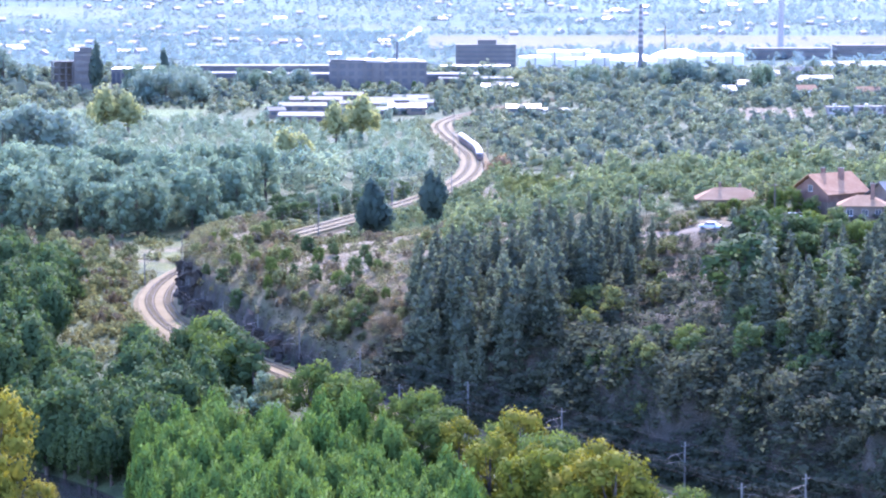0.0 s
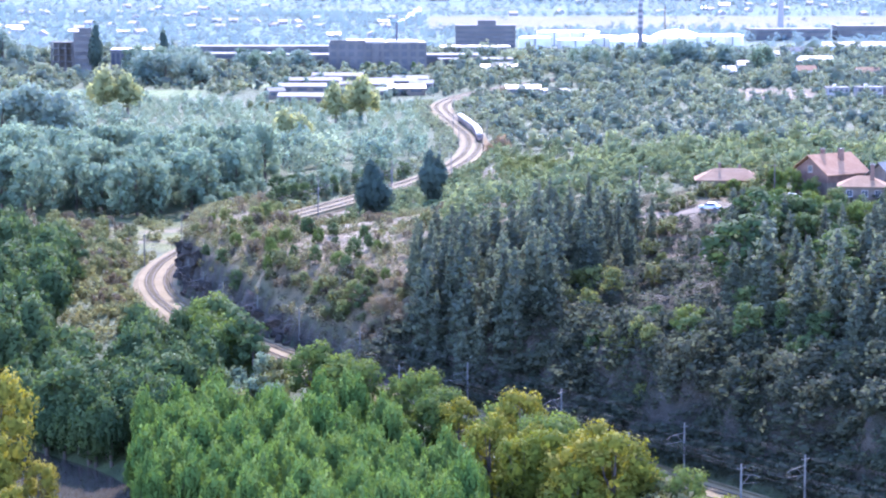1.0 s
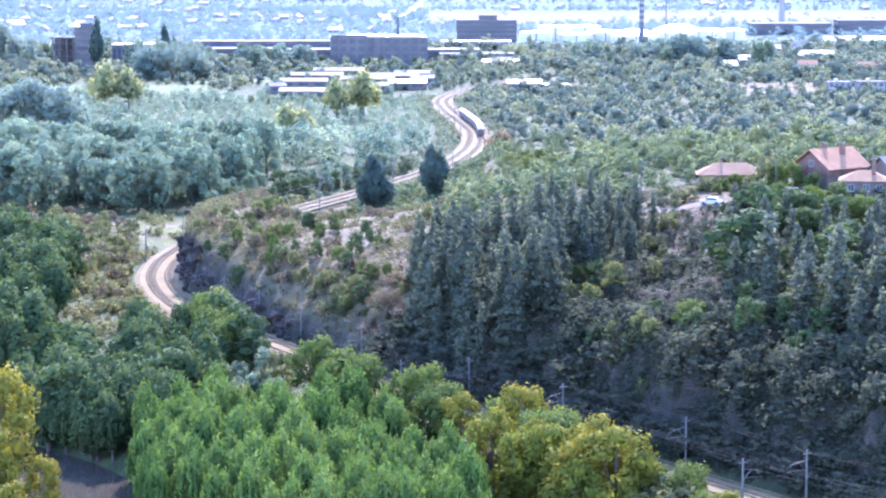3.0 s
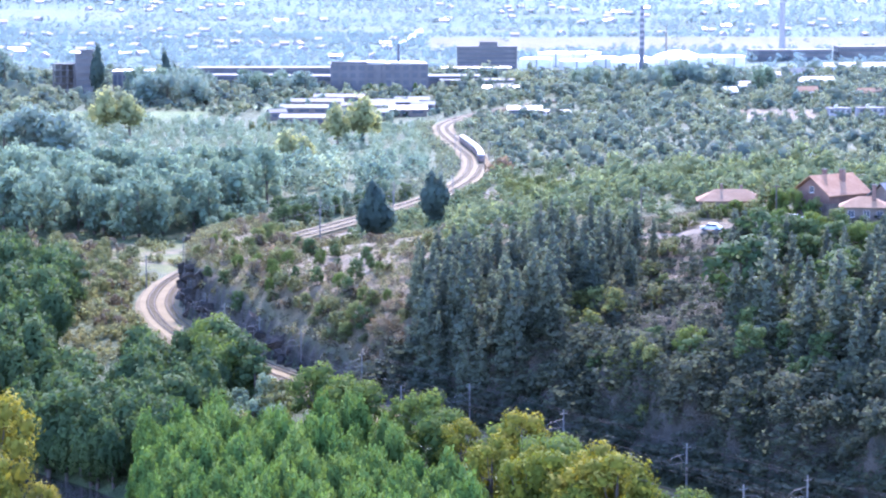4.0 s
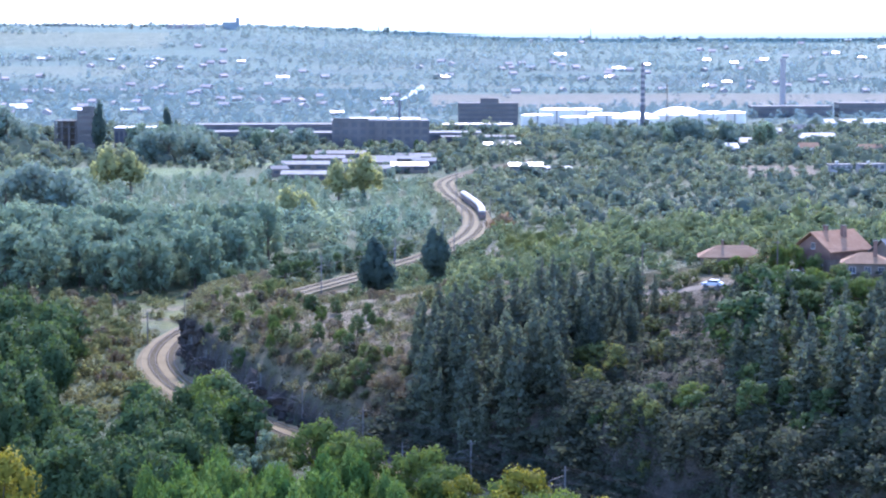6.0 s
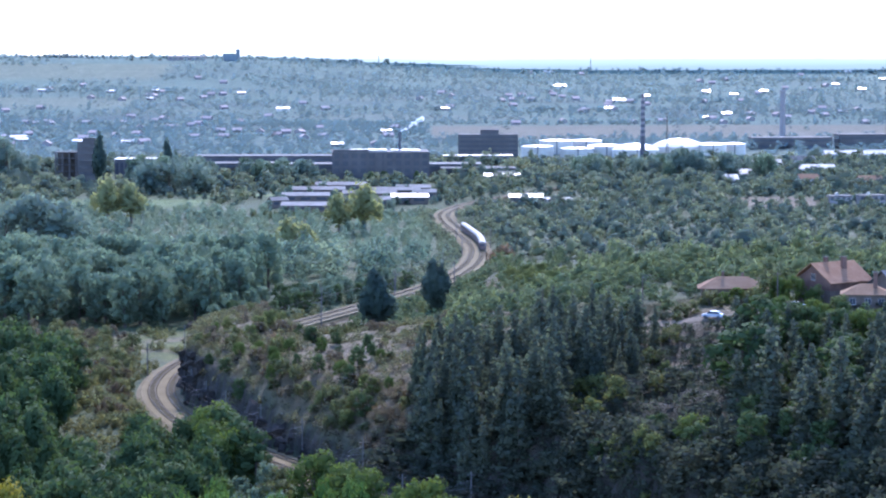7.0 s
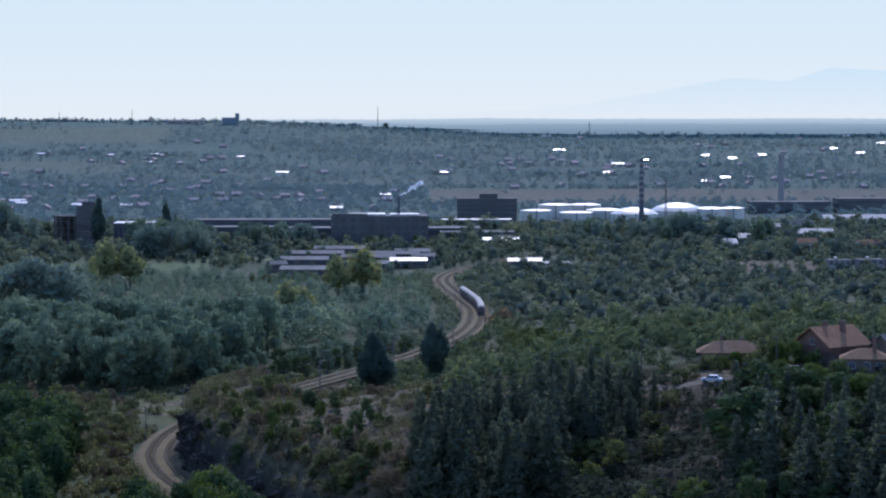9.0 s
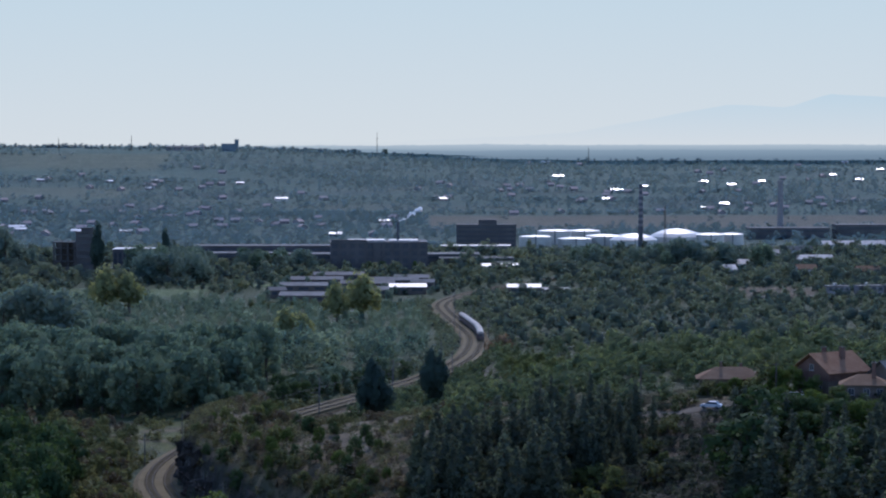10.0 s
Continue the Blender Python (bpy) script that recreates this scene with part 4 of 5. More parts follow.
# ---- joined woods and scrub, past counting ----
def woods(name, label, mat, x, y, height, lobes_fn, n, size, seed, wide=1.0, tone=None, heart=0.45, up=0.0, cuts=0):
    r = np.random.RandomState(seed)
    base = [leaves(seed + k, lobes_fn(seed + k), n, size, heart=heart, cuts=cuts) for k in range(6)]
    for v, f in base:
        v[:, 3:] = v[:, 3:] * (1 - up) + np.array([0, 0, up])
        v[:, 3:] /= np.linalg.norm(v[:, 3:], axis=1)[:, None]
    z = lie(x, y)
    count = len(base[0][0])
    Vs, Fs = [], []
    for i in range(len(x)):
        a, s = r.uniform(0, 6.283), height[i] / 10.0
        w = s * wide * r.uniform(0.8, 1.25)
        v, f = base[r.randint(6)]
        c, q = math.cos(a) * w, math.sin(a) * w
        Vs.append(np.column_stack([v[:, 0] * c - v[:, 1] * q + x[i], v[:, 0] * q + v[:, 1] * c + y[i], v[:, 2] * s + z[i] - 0.2, (v[:, 3] * c - v[:, 4] * q) / w, (v[:, 3] * q + v[:, 4] * c) / w, v[:, 5]]))
        Fs.append(f + i * count)
    me = mesh_of(name, np.concatenate(Vs), np.concatenate(Fs), mat, True)
    tone = r.rand(len(x)) if tone is None else tone
    at = me.attributes.new("tone", "FLOAT", "POINT")
    at.data.foreach_set("value", np.repeat(tone, count).astype(np.float32))
    return tagged(new(name, me), label, "trees", kind="stuff")


def keep_off(x, y, plots):
    k = np.ones(len(x), bool)
    for x0, x1, y0, y1 in plots:
        k &= ~((x > x0) & (x < x1) & (y > y0) & (y < y1))
    return k


r = np.random.RandomState(7)
x, y = scatter([(-178, 895), (-62, 895), (-30, 905), (-8, 960), (-4, 1080), (-8, 1160), (-14, 1225), (-14, 1245), (-60, 1255), (-130, 1320), (-270, 1335)], 10.8, 121, 9)
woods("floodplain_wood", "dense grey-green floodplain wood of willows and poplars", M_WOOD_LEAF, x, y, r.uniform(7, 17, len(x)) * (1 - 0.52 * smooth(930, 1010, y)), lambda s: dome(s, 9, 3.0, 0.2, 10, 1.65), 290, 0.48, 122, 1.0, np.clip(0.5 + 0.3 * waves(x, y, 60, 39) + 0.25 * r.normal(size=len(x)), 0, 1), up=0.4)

x, y = scatter([(-20, 480), (2, 430), (30, 388), (54, 345), (90, 285), (150, 290), (130, 420), (60, 440), (30, 500)], 4.2, 131, 6.8)
sx, sy = scatter([(-20, 480), (2, 430), (30, 388), (54, 345), (90, 285), (130, 290), (100, 360), (60, 410), (30, 450), (0, 482)], 2.05, 137, 6.4)
near = near_line(sx, sy) < 27
x, y = np.concatenate([x, sx[near]]), np.concatenate([y, sy[near]])
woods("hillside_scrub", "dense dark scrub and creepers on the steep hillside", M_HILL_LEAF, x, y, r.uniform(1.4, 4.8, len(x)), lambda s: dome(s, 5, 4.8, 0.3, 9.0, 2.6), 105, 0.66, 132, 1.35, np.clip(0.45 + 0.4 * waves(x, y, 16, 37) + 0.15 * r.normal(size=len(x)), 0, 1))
x, y = scatter([(-72, 660), (-68, 600), (-53, 551), (-30, 501), (-14, 470), (4, 520), (8, 590), (-4, 680), (-30, 730), (-54, 700)], 2.7, 133, 6.3)
keep = (waves(x, y, 26, 35) + 0.5 * waves(x, y, 9, 32) > 0.1) | ((near_line(x, y) < 20) & (waves(x, y, 18, 36) > -0.7)) | ((x > -22) & (y < 530))
x, y = x[keep], y[keep]
woods("hillside_brush", "low dry brush on the bare slope", M_BRUSH, x, y, r.uniform(0.7, 2.6, len(x)), lambda s: dome(s, 7, 4.8, 0.3, 9.5, 2.4), 96, 0.75, 134, 1.25, 0.4 + 0.6 * r.rand(len(x)))

x, y = scatter([(-112, 760), (-100, 640), (-88, 560), (-62, 500), (-50, 505), (-60, 560), (-70, 640), (-66, 690), (-56, 735), (-36, 790), (-44, 800), (-70, 752)], 3.0, 135, 6.6)
keep = (near_line(x, y) < 0) & (waves(x, y, 22, 38) > -0.35) & ((y < 668) | (y > 748) | (waves(x, y, 22, 38) > 0.35))
x, y = x[keep], y[keep]
woods("trackside_brush", "rank grass and low brush along the railway", M_TRACKSIDE, x, y, r.uniform(0.7, 3.0, len(x)), lambda s: dome(s, 4, 4.8, 0.3, 9.5, 3.2), 60, 1.3, 136, 1.2, 0.3 + 0.7 * r.rand(len(x)))

x, y = scatter([(-60, 775), (-40, 770), (0, 870), (30, 1000), (34, 1100), (22, 1230), (26, 1340), (-16, 1330), (-24, 1220), (-14, 1080), (-14, 990), (-34, 880)], 4.2, 138, 6.8)
keep = (np.abs(near_line(x, y)) < 16) & ((near_line(x, y) < 0) | (y > 900))
x, y = x[keep], y[keep]
woods("lineside_bushes", "low bushes and rank grass lining the far railway", M_SCRUB, x, y, r.uniform(0.8, 3.6, len(x)), lambda s: dome(s, 4, 4.8, 0.3, 9.5, 3.2), 50, 1.4, 139, 1.2, 0.3 + 0.7 * r.rand(len(x)))

x, y = scatter([(30, 512), (36, 486), (48, 470), (62, 474), (112, 478), (112, 500), (74, 496), (56, 495), (40, 516)], 2.2, 140, 6.8)
road_y = np.interp(x, [38, 46, 53, 60, 66, 72], [512, 504, 500, 498.5, 500, 502])
keep = (x > 73) | (y > road_y + 2.5) | (y < road_y - 4)
x, y = x[keep], y[keep]
woods("plateau_brush", "grass tussocks and low bushes on the edge of the hill", M_HILL_LEAF, x, y, r.uniform(0.5, 1.7, len(x)), lambda s: dome(s, 4, 4.8, 0.3, 9.5, 3.2), 50, 1.4, 141, 1.3, 0.2 + 0.7 * r.rand(len(x)))

q = np.random.RandomState(17)
x, y = scatter([(-34, 770), (-22, 730), (-2, 690), (10, 760), (14, 900), (16, 1000), (4, 960), (-10, 880), (-26, 810)], 3.6, 144, 7)
keep = (near_line(x, y) > 7) & ((x > -17) | (waves(x, y, 14, 46) > 0.1))
x, y = x[keep], y[keep]
woods("bank_bushes", "green and yellowing bushes on the bank beside the railway", M_CREST, x, y, q.uniform(1.2, 4.4, len(x)), lambda s: dome(s, 5, 3.6, 0.2, 9.5, 2.6), 90, 0.75, 145, 1.2, q.rand(len(x)), heart=0.6, up=0.3)
x, y = scatter([(44, 400), (50, 372), (62, 352), (84, 340), (100, 352), (84, 392), (60, 420)], 2.6, 146, 7)
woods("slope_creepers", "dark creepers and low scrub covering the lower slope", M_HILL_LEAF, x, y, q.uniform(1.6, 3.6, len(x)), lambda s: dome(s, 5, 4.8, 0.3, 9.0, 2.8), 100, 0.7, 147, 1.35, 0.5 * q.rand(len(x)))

PLOTS = [(-270, -195, 1570, 1720), (-100, 0, 1600, 1720), (-112, -4, 1258, 1540), (28, 84, 1360, 1410), (160, 208, 1335, 1450), (196, 300, 1330, 1385), (-216, -132, 1345, 1446), (-150, -80, 1452, 1485)]
x, y = scatter([(0, 520), (24, 510), (44, 512), (52, 530), (100, 530), (140, 500), (190, 720), (360, 1900), (-360, 1900), (-265, 1390), (-130, 1390), (-20, 1270), (4, 1250), (6, 860), (4, 745)], 9.0, 123, 10)
keep = keep_off(x, y, PLOTS) | (r.rand(len(x)) < 0.12)
keep &= (waves(x, y, 70, 33) > -0.75) | (r.rand(len(x)) < 0.4)
x, y = x[keep], y[keep]
h = r.uniform(2.6, 7.5, len(x)) * (1 + 0.5 * (r.rand(len(x)) < 0.08)) * np.where(y > 1500, 1.25, 1.0)
tone = np.clip(0.42 + 0.28 * waves(x, y, 45, 34) + 0.34 * r.normal(size=len(x)), 0, 1)
k = y > 1010
ox, oy = scatter([(4, 745), (6, 540), (24, 516), (44, 518), (56, 532), (100, 534), (140, 505), (170, 640), (186, 800), (4, 800)], 6.5, 142, 10)
woods("crest_bushes", "dense green and yellowing bushes behind the hill crest", M_CREST, ox, oy, r.uniform(2.0, 4.6, len(ox)), lambda s: dome(s, 5, 3.4, 0.2, 9.5, 2.6), 110, 0.7, 143, 1.2, np.clip(0.48 + 0.3 * waves(ox, oy, 30, 44) + 0.2 * r.normal(size=len(ox)), 0, 1), heart=0.6, up=0.3)
woods("scrub", "orchard and scrub of small rounded green bushes", M_SCRUB, x[k], y[k], h[k], lambda s: dome(s, 4, 3.0, 0.3, 9.0, 2.8), 52, 1.05, 124, 1.1, tone[k], heart=0.8, up=0.4)
k = ~k
woods("orchard", "yellowing orchard trees and bushes behind the hill crest", M_CREST, x[k], y[k], 0.85 * h[k], lambda s: dome(s, 5, 3.2, 0.3, 9.5, 2.7), 150, 0.7, 125, 1.0, np.clip(tone[k] + 0.2, 0, 1), heart=0.6, up=0.35)

FAR_PLOTS = [(-270, -195, 1570, 1720), (-100, 0, 1600, 1720), (-20, 1200, 2460, 2930), (20, 260, 1960, 2120), (-110, 80, 1700, 1760), (-300, -60, 1700, 1760), (-1200, -490, 3380, 3560), (-1400, -440, 3880, 4060)]
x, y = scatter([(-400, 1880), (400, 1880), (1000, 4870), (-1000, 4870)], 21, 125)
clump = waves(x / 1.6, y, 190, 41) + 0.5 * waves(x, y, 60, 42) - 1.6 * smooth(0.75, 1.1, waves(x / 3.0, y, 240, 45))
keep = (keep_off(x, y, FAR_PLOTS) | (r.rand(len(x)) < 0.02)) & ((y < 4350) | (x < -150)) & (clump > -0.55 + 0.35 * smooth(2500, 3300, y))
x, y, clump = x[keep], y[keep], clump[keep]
# tone rises with distance, so far trees pale as in haze
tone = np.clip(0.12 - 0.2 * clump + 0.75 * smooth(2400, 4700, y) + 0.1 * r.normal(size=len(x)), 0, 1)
woods("far_woods", "hazy woods and gardens of the far plain", M_FAR_HAZE_LEAF, x, y, r.uniform(3.0, 6.5, len(x)) * (1 + 0.3 * np.clip(clump, 0, 1)), lambda s: dome(s, 3, 3.6, 0.2, 9.0, 3.2), 40, 1.15, 126, 1.7, tone, heart=0.55, up=0.95)
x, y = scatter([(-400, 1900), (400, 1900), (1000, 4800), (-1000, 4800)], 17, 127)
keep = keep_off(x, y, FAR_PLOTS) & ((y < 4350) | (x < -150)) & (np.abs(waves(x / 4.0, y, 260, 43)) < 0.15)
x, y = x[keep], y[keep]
# farther rows get a lighter tone for the haze
woods("far_tree_rows", "rows of taller trees between the gardens of the far plain", M_FAR_HAZE_LEAF, x, y, r.uniform(5, 10, len(x)), lambda s: dome(s, 4, 3.0, 0.3, 9.5, 2.8), 44, 1.0, 128, 1.1, 0.2 * r.rand(len(x)) + 0.45 * smooth(2600, 4700, y), heart=0.6, up=0.8)


# ---- buildings ----
def gable_roof(w, d, z, rise, over=0.5, thick=0.2):
    """A pitched roof with its ridge along x."""
    bm = bmesh.new()
    w2, d2 = w / 2 + over, d / 2 + over
    drop = rise * over / (d / 2)
    lo = [bm.verts.new(p) for p in ((-w2, -d2, z - drop), (w2, -d2, z - drop), (w2, 0, z + rise), (-w2, 0, z + rise), (w2, d2, z - drop), (-w2, d2, z - drop))]
    bm.faces.new((lo[0], lo[1], lo[2], lo[3]))
    bm.faces.new((lo[3], lo[2], lo[4], lo[5]))
    geo = bmesh.ops.extrude_face_region(bm, geom=list(bm.faces))
    bmesh.ops.translate(bm, vec=(0, 0, thick), verts=[v for v in geo["geom"] if isinstance(v, bmesh.types.BMVert)])
    bmesh.ops.recalc_face_normals(bm, faces=bm.faces)
    return bm


def hip_roof(w, d, z, rise, over=0.5):
    bm = bmesh.new()
    w2, d2 = w / 2 + over, d / 2 + over
    k = max(0.0, w2 - d2)
    b = [bm.verts.new(p) for p in ((-w2, -d2, z), (w2, -d2, z), (w2, d2, z), (-w2, d2, z))]
    lowb = [bm.verts.new((v.co.x, v.co.y, z - 0.15)) for v in b]
    a, c = bm.verts.new((-k - 0.05, 0, z + rise)), bm.verts.new((k + 0.05, 0, z + rise))
    bm.faces.new((b[0], b[1], c, a))
    bm.faces.new((b[1], b[2], c))
    bm.faces.new((b[2], b[3], a, c))
    bm.faces.new((b[3], b[0], a))
    for i in range(4):
        bm.faces.new((lowb[i], lowb[(i + 1) % 4], b[(i + 1) % 4], b[i]))
    bm.faces.new(list(reversed(lowb)))
    return bm


def gable_walls(w, d, h, rise):
    bm = bmesh.new()
    pts = [(-d / 2, -1.5), (d / 2, -1.5), (d / 2, h), (0, h + rise), (-d / 2, h)]
    a, b = [[bm.verts.new((x, y, z)) for y, z in pts] for x in (-w / 2, w / 2)]
    bm.faces.new(list(reversed(a)))
    bm.faces.new(b)
    for i in range(5):
        bm.faces.new((a[i], a[(i + 1) % 5], b[(i + 1) % 5], b[i]))
    bmesh.ops.recalc_face_normals(bm, faces=bm.faces)
    return bm


def window_on(house, x, y, z, w, h, axis, sill=True):
    """A framed window on a wall that faces along axis ('x-', 'x+', 'y-', 'y+')."""
    s = 1 if axis[1] == "+" else -1

    def slab(a0, a1, z0, z1, depth):
        lo, hi = sorted((0.0, s * depth))
        if axis[0] == "y":
            return boxed(x + a0, x + a1, y + lo, y + hi, z0, z1)
        return boxed(x + lo, x + hi, y + a0, y + a1, z0, z1)

    win = part("window", slab(-w / 2, w / 2, z - h / 2, z + h / 2, 0.03), M_WINDOW, house)
    for a0, a1, z0, z1 in ((-w / 2 - 0.08, -w / 2, z - h / 2, z + h / 2), (w / 2, w / 2 + 0.08, z - h / 2, z + h / 2), (-w / 2 - 0.08, w / 2 + 0.08, z + h / 2, z + h / 2 + 0.08), (-0.03, 0.03, z - h / 2, z + h / 2)):
        part("frame", slab(a0, a1, z0, z1, 0.06), M_WINDOWFRAME, win)
    if sill:
        part("sill", slab(-w / 2 - 0.12, w / 2 + 0.12, z - h / 2 - 0.08, z - h / 2, 0.14), M_CONCRETE, win)
    return win


def chimney(house, x, y, z0, z1, size=0.7):
    c = part("chimney", boxed(x - size / 2, x + size / 2, y - size / 2, y + size / 2, z0, z1), M_BRICK, house, "dark brick chimney")
    part("cap", boxed(x - size * 0.65, x + size * 0.65, y - size * 0.65, y + size * 0.65, z1, z1 + 0.15), M_BROWN, c)


def hill_houses():
    g = lambda a, b: float(lie(a, b)[0])
    # low house with a broad pink roof
    h = thing("hill_house", (60.0, 524, 29.6), "low house with a broad faded pink tiled roof", "house", "houses on the hill", -4)
    part("wall", boxed(-6.5, 6.5, -3.5, 3.5, -2, 3.9), M_HOUSEWALL, h)
    part("roof", hip_roof(13, 7, 3.9, 2.2, 0.8), M_OLDTILE, h, "faded pink clay-tile roof")
    chimney(h, -2.0, 0.4, 4, 7.0, 0.5)
    chimney(h, 2.2, 1.8, 3.4, 6.6, 0.5)
    for wx in (-3, 0, 3):
        window_on(h, wx, -3.5, 1.8, 1.2, 1.3, "y-")
    # tall two-storey house with brick gable
    h = thing("hill_house", (79, 512, 29.3), "tall two-storey house with grey lower walls and red brick gable", "house", "houses on the hill", 38)
    part("wall", gable_walls(11, 9.5, 7.0, 3.1), M_BRICK, h, "red brick upper wall")
    part("lower_wall", boxed(-5.56, 5.56, -4.81, 4.81, -1.5, 5.0), M_HOUSEWALL, h, "grey-pink plastered wall")
    part("roof", gable_roof(11, 9.5, 7.1, 3.2, 0.9), M_TILE, h, "pink clay-tile gable roof")
    chimney(h, 1.5, -1.8, 8.4, 11.4, 0.9)
    chimney(h, -1.5, 0.4, 9.6, 11.4, 0.7)
    for wy in (-2.2, 2.2):
        window_on(h, -5.56, wy, 3.2, 1.1, 1.4, "x-")
    window_on(h, -5.5, 0, 7.6, 1.0, 1.2, "x-")
    for wx in (-3, 0.5, 3.6):
        window_on(h, wx, -4.81, 3.2, 1.2, 1.4, "y-")
    # annex with a low hipped roof and tall chimney
    h = thing("annex", (83.5, 497, 31.7), "low annex with a weathered tile roof and tall chimney", "house", "houses on the hill", -10)
    part("wall", boxed(-4.4, 4.4, -3.2, 3.2, -4, 3.0), M_HOUSEWALL, h)
    part("roof", hip_roof(8.8, 6.4, 3.0, 1.9, 0.7), M_OLDTILE, h, "weathered tile roof")
    chimney(h, 1.8, -1.2, 3.5, 7.2, 0.8)
    for wx in (-2.6, 0.4, 3.0):
        window_on(h, wx, -3.2, 1.6, 1.1, 1.2, "y-")
    h = thing("neighbour_house", (92, 506, 30.4), "grey house with a dark gable roof", "house", "houses on the hill", 30)
    part("wall", gable_walls(9, 8, 5.2, 2.8), M_HOUSEWALL, h)
    part("roof", gable_roof(9, 8, 5.3, 2.8, 0.7), M_FELT, h, "dark roof")
    for wx in (-2.6, 0, 2.6):
        window_on(h, wx, -4, 3.2, 1.1, 1.3, "y-")


hill_houses()


def car(at, turn, mat, label):
    c = thing("car", at, label, "car", "cars by the houses", turn)
    bm = bmesh.new()
    prof = [(-2.1, 0.35), (-2.15, 0.75), (-1.95, 0.95), (-1.2, 1.0), (1.35, 0.98), (2.0, 0.85), (2.15, 0.6), (2.1, 0.35)]
    a, b = [[bm.verts.new((x, y, z)) for x, z in prof] for y in (-0.85, 0.85)]
    bm.faces.new(a)
    bm.faces.new(list(reversed(b)))
    for i in range(len(prof)):
        bm.faces.new((a[i], b[i], b[(i + 1) % len(prof)], a[(i + 1) % len(prof)]))
    bmesh.ops.recalc_face_normals(bm, faces=bm.faces)
    bmesh.ops.bevel(bm, geom=list(bm.edges), offset=0.06, segments=2, affect="EDGES")
    part("body", bm, mat, c)
    lo, hi = [(-1.6, -0.8), (1.15, -0.8), (1.15, 0.8), (-1.6, 0.8)], [(-1.1, -0.62), (0.45, -0.62), (0.45, 0.62), (-1.1, 0.62)]
    for i in range(4):
        j = (i + 1) % 4
        bm = bmesh.new()
        outer = [bm.verts.new(p) for p in ((*lo[i], 0.97), (*lo[j], 0.97), (*hi[j], 1.42), (*hi[i], 1.42))]
        inner = [bm.verts.new((v.co.x * 0.94, v.co.y * 0.94, v.co.z)) for v in outer]
        bm.faces.new(outer)
        bm.faces.new(list(reversed(inner)))
        for k in range(4):
            bm.faces.new((outer[k], inner[k], inner[(k + 1) % 4], outer[(k + 1) % 4]))
        part("window", bm, M_WINDOW, c, "dark glass")
    part("roof", boxed(-1.12, 0.47, -0.64, 0.64, 1.41, 1.47, bevel=0.02), mat, c)
    for wx in (-1.3, 1.35):
        for wy in (-0.8, 0.8):
            bm = bmesh.new()
            bmesh.ops.create_cone(bm, cap_ends=True, segments=16, radius1=0.32, radius2=0.32, depth=0.2, matrix=Matrix.Translation((wx, wy, 0.32)) @ Matrix.Rotation(math.pi / 2, 4, "X"))
            w = part("wheel", bm, M_RUBBER, c)
            bm = bmesh.new()
            bmesh.ops.create_cone(bm, cap_ends=True, segments=12, radius1=0.2, radius2=0.2, depth=0.23, matrix=Matrix.Translation((wx, wy, 0.32)) @ Matrix.Rotation(math.pi / 2, 4, "X"))
            part("rim", bm, M_STEEL, w)
    for wy in (-0.6, 0.6):
        part("headlight", boxed(2.08, 2.17, wy - 0.18, wy + 0.18, 0.62, 0.78), M_WINDOWFRAME, c)


def build_road():
    P = spline([(38, 512), (46, 504), (53, 500), (60, 498.5), (66, 500), (72, 502)], 1.5)
    V, F = ribbon(P, 1.5, 0.0)
    V[:, 2] = lie(V[:, 0], V[:, 1]) + 0.1
    tagged(new("road", mesh_of("road", V, F, M_ROAD)), "pale dusty road along the edge of the hill", "road", kind="structure")
    car((53.4, 500.2, float(lie(53.4, 500.2)[0]) + 0.1), 160, M_CARWHITE, "pale silver car parked on the hill road")
    car((67.5, 503.5, float(lie(67.5, 503.5)[0])), 10, M_CARDARK, "dark car parked among bushes by the house")
    car((70.3, 500.5, float(lie(70.3, 500.5)[0])), 5, M_CARWHITE, "white car parked beside the tall house")


build_road()


def pole(x, y, h, kind, label, lamp=False):
    p = thing(kind, (x, y, float(lie(x, y)[0])), label, "pole")
    part("post", mesh_of("post", *tube([(0, 0, -0.4), (0, 0, h)], [0.14, 0.1], 8), M_TIMBER), None, p)
    if lamp:
        part("arm", mesh_of("arm", *tube([(0, 0, h - 0.2), (0.5, 0, h + 0.1), (1.3, 0, h + 0.15)], [0.05, 0.05, 0.04], 6), M_STEEL), None, p)
        part("lamp_head", boxed(1.1, 1.7, -0.12, 0.12, h + 0.08, h + 0.22, bevel=0.03), M_STEEL, p)
    else:
        part("crossarm", boxed(-0.8, 0.8, -0.06, 0.06, h - 0.5, h - 0.38), M_TIMBER, p)
    return p


pole(39.8, 506, 11.0, "street_lamp", "dark street lamp on the edge of the hill", True)
pole(66.5, 501.5, 8.0, "utility_pole", "dark timber utility pole by the houses")
for a, b in (((66.5, 501.5, 37.5), (76, 509, 36.5)), ((66.5, 501.5, 37.6), (39.8, 506, 37.0)), ((66.5, 501.5, 37.4), (110, 494, 37.5))):
    pts = [tuple(np.array(a) * (1 - t) + np.array(b) * t - np.array([0, 0, 1.2 * t * (1 - t) * 4 * 0.4])) for t in np.linspace(0, 1, 10)]
    tagged(new("power_line", mesh_of("power_line", *tube(pts, [0.02] * 10, 4), M_WIRE)), "thin power line sagging between poles", "wire", "power lines")


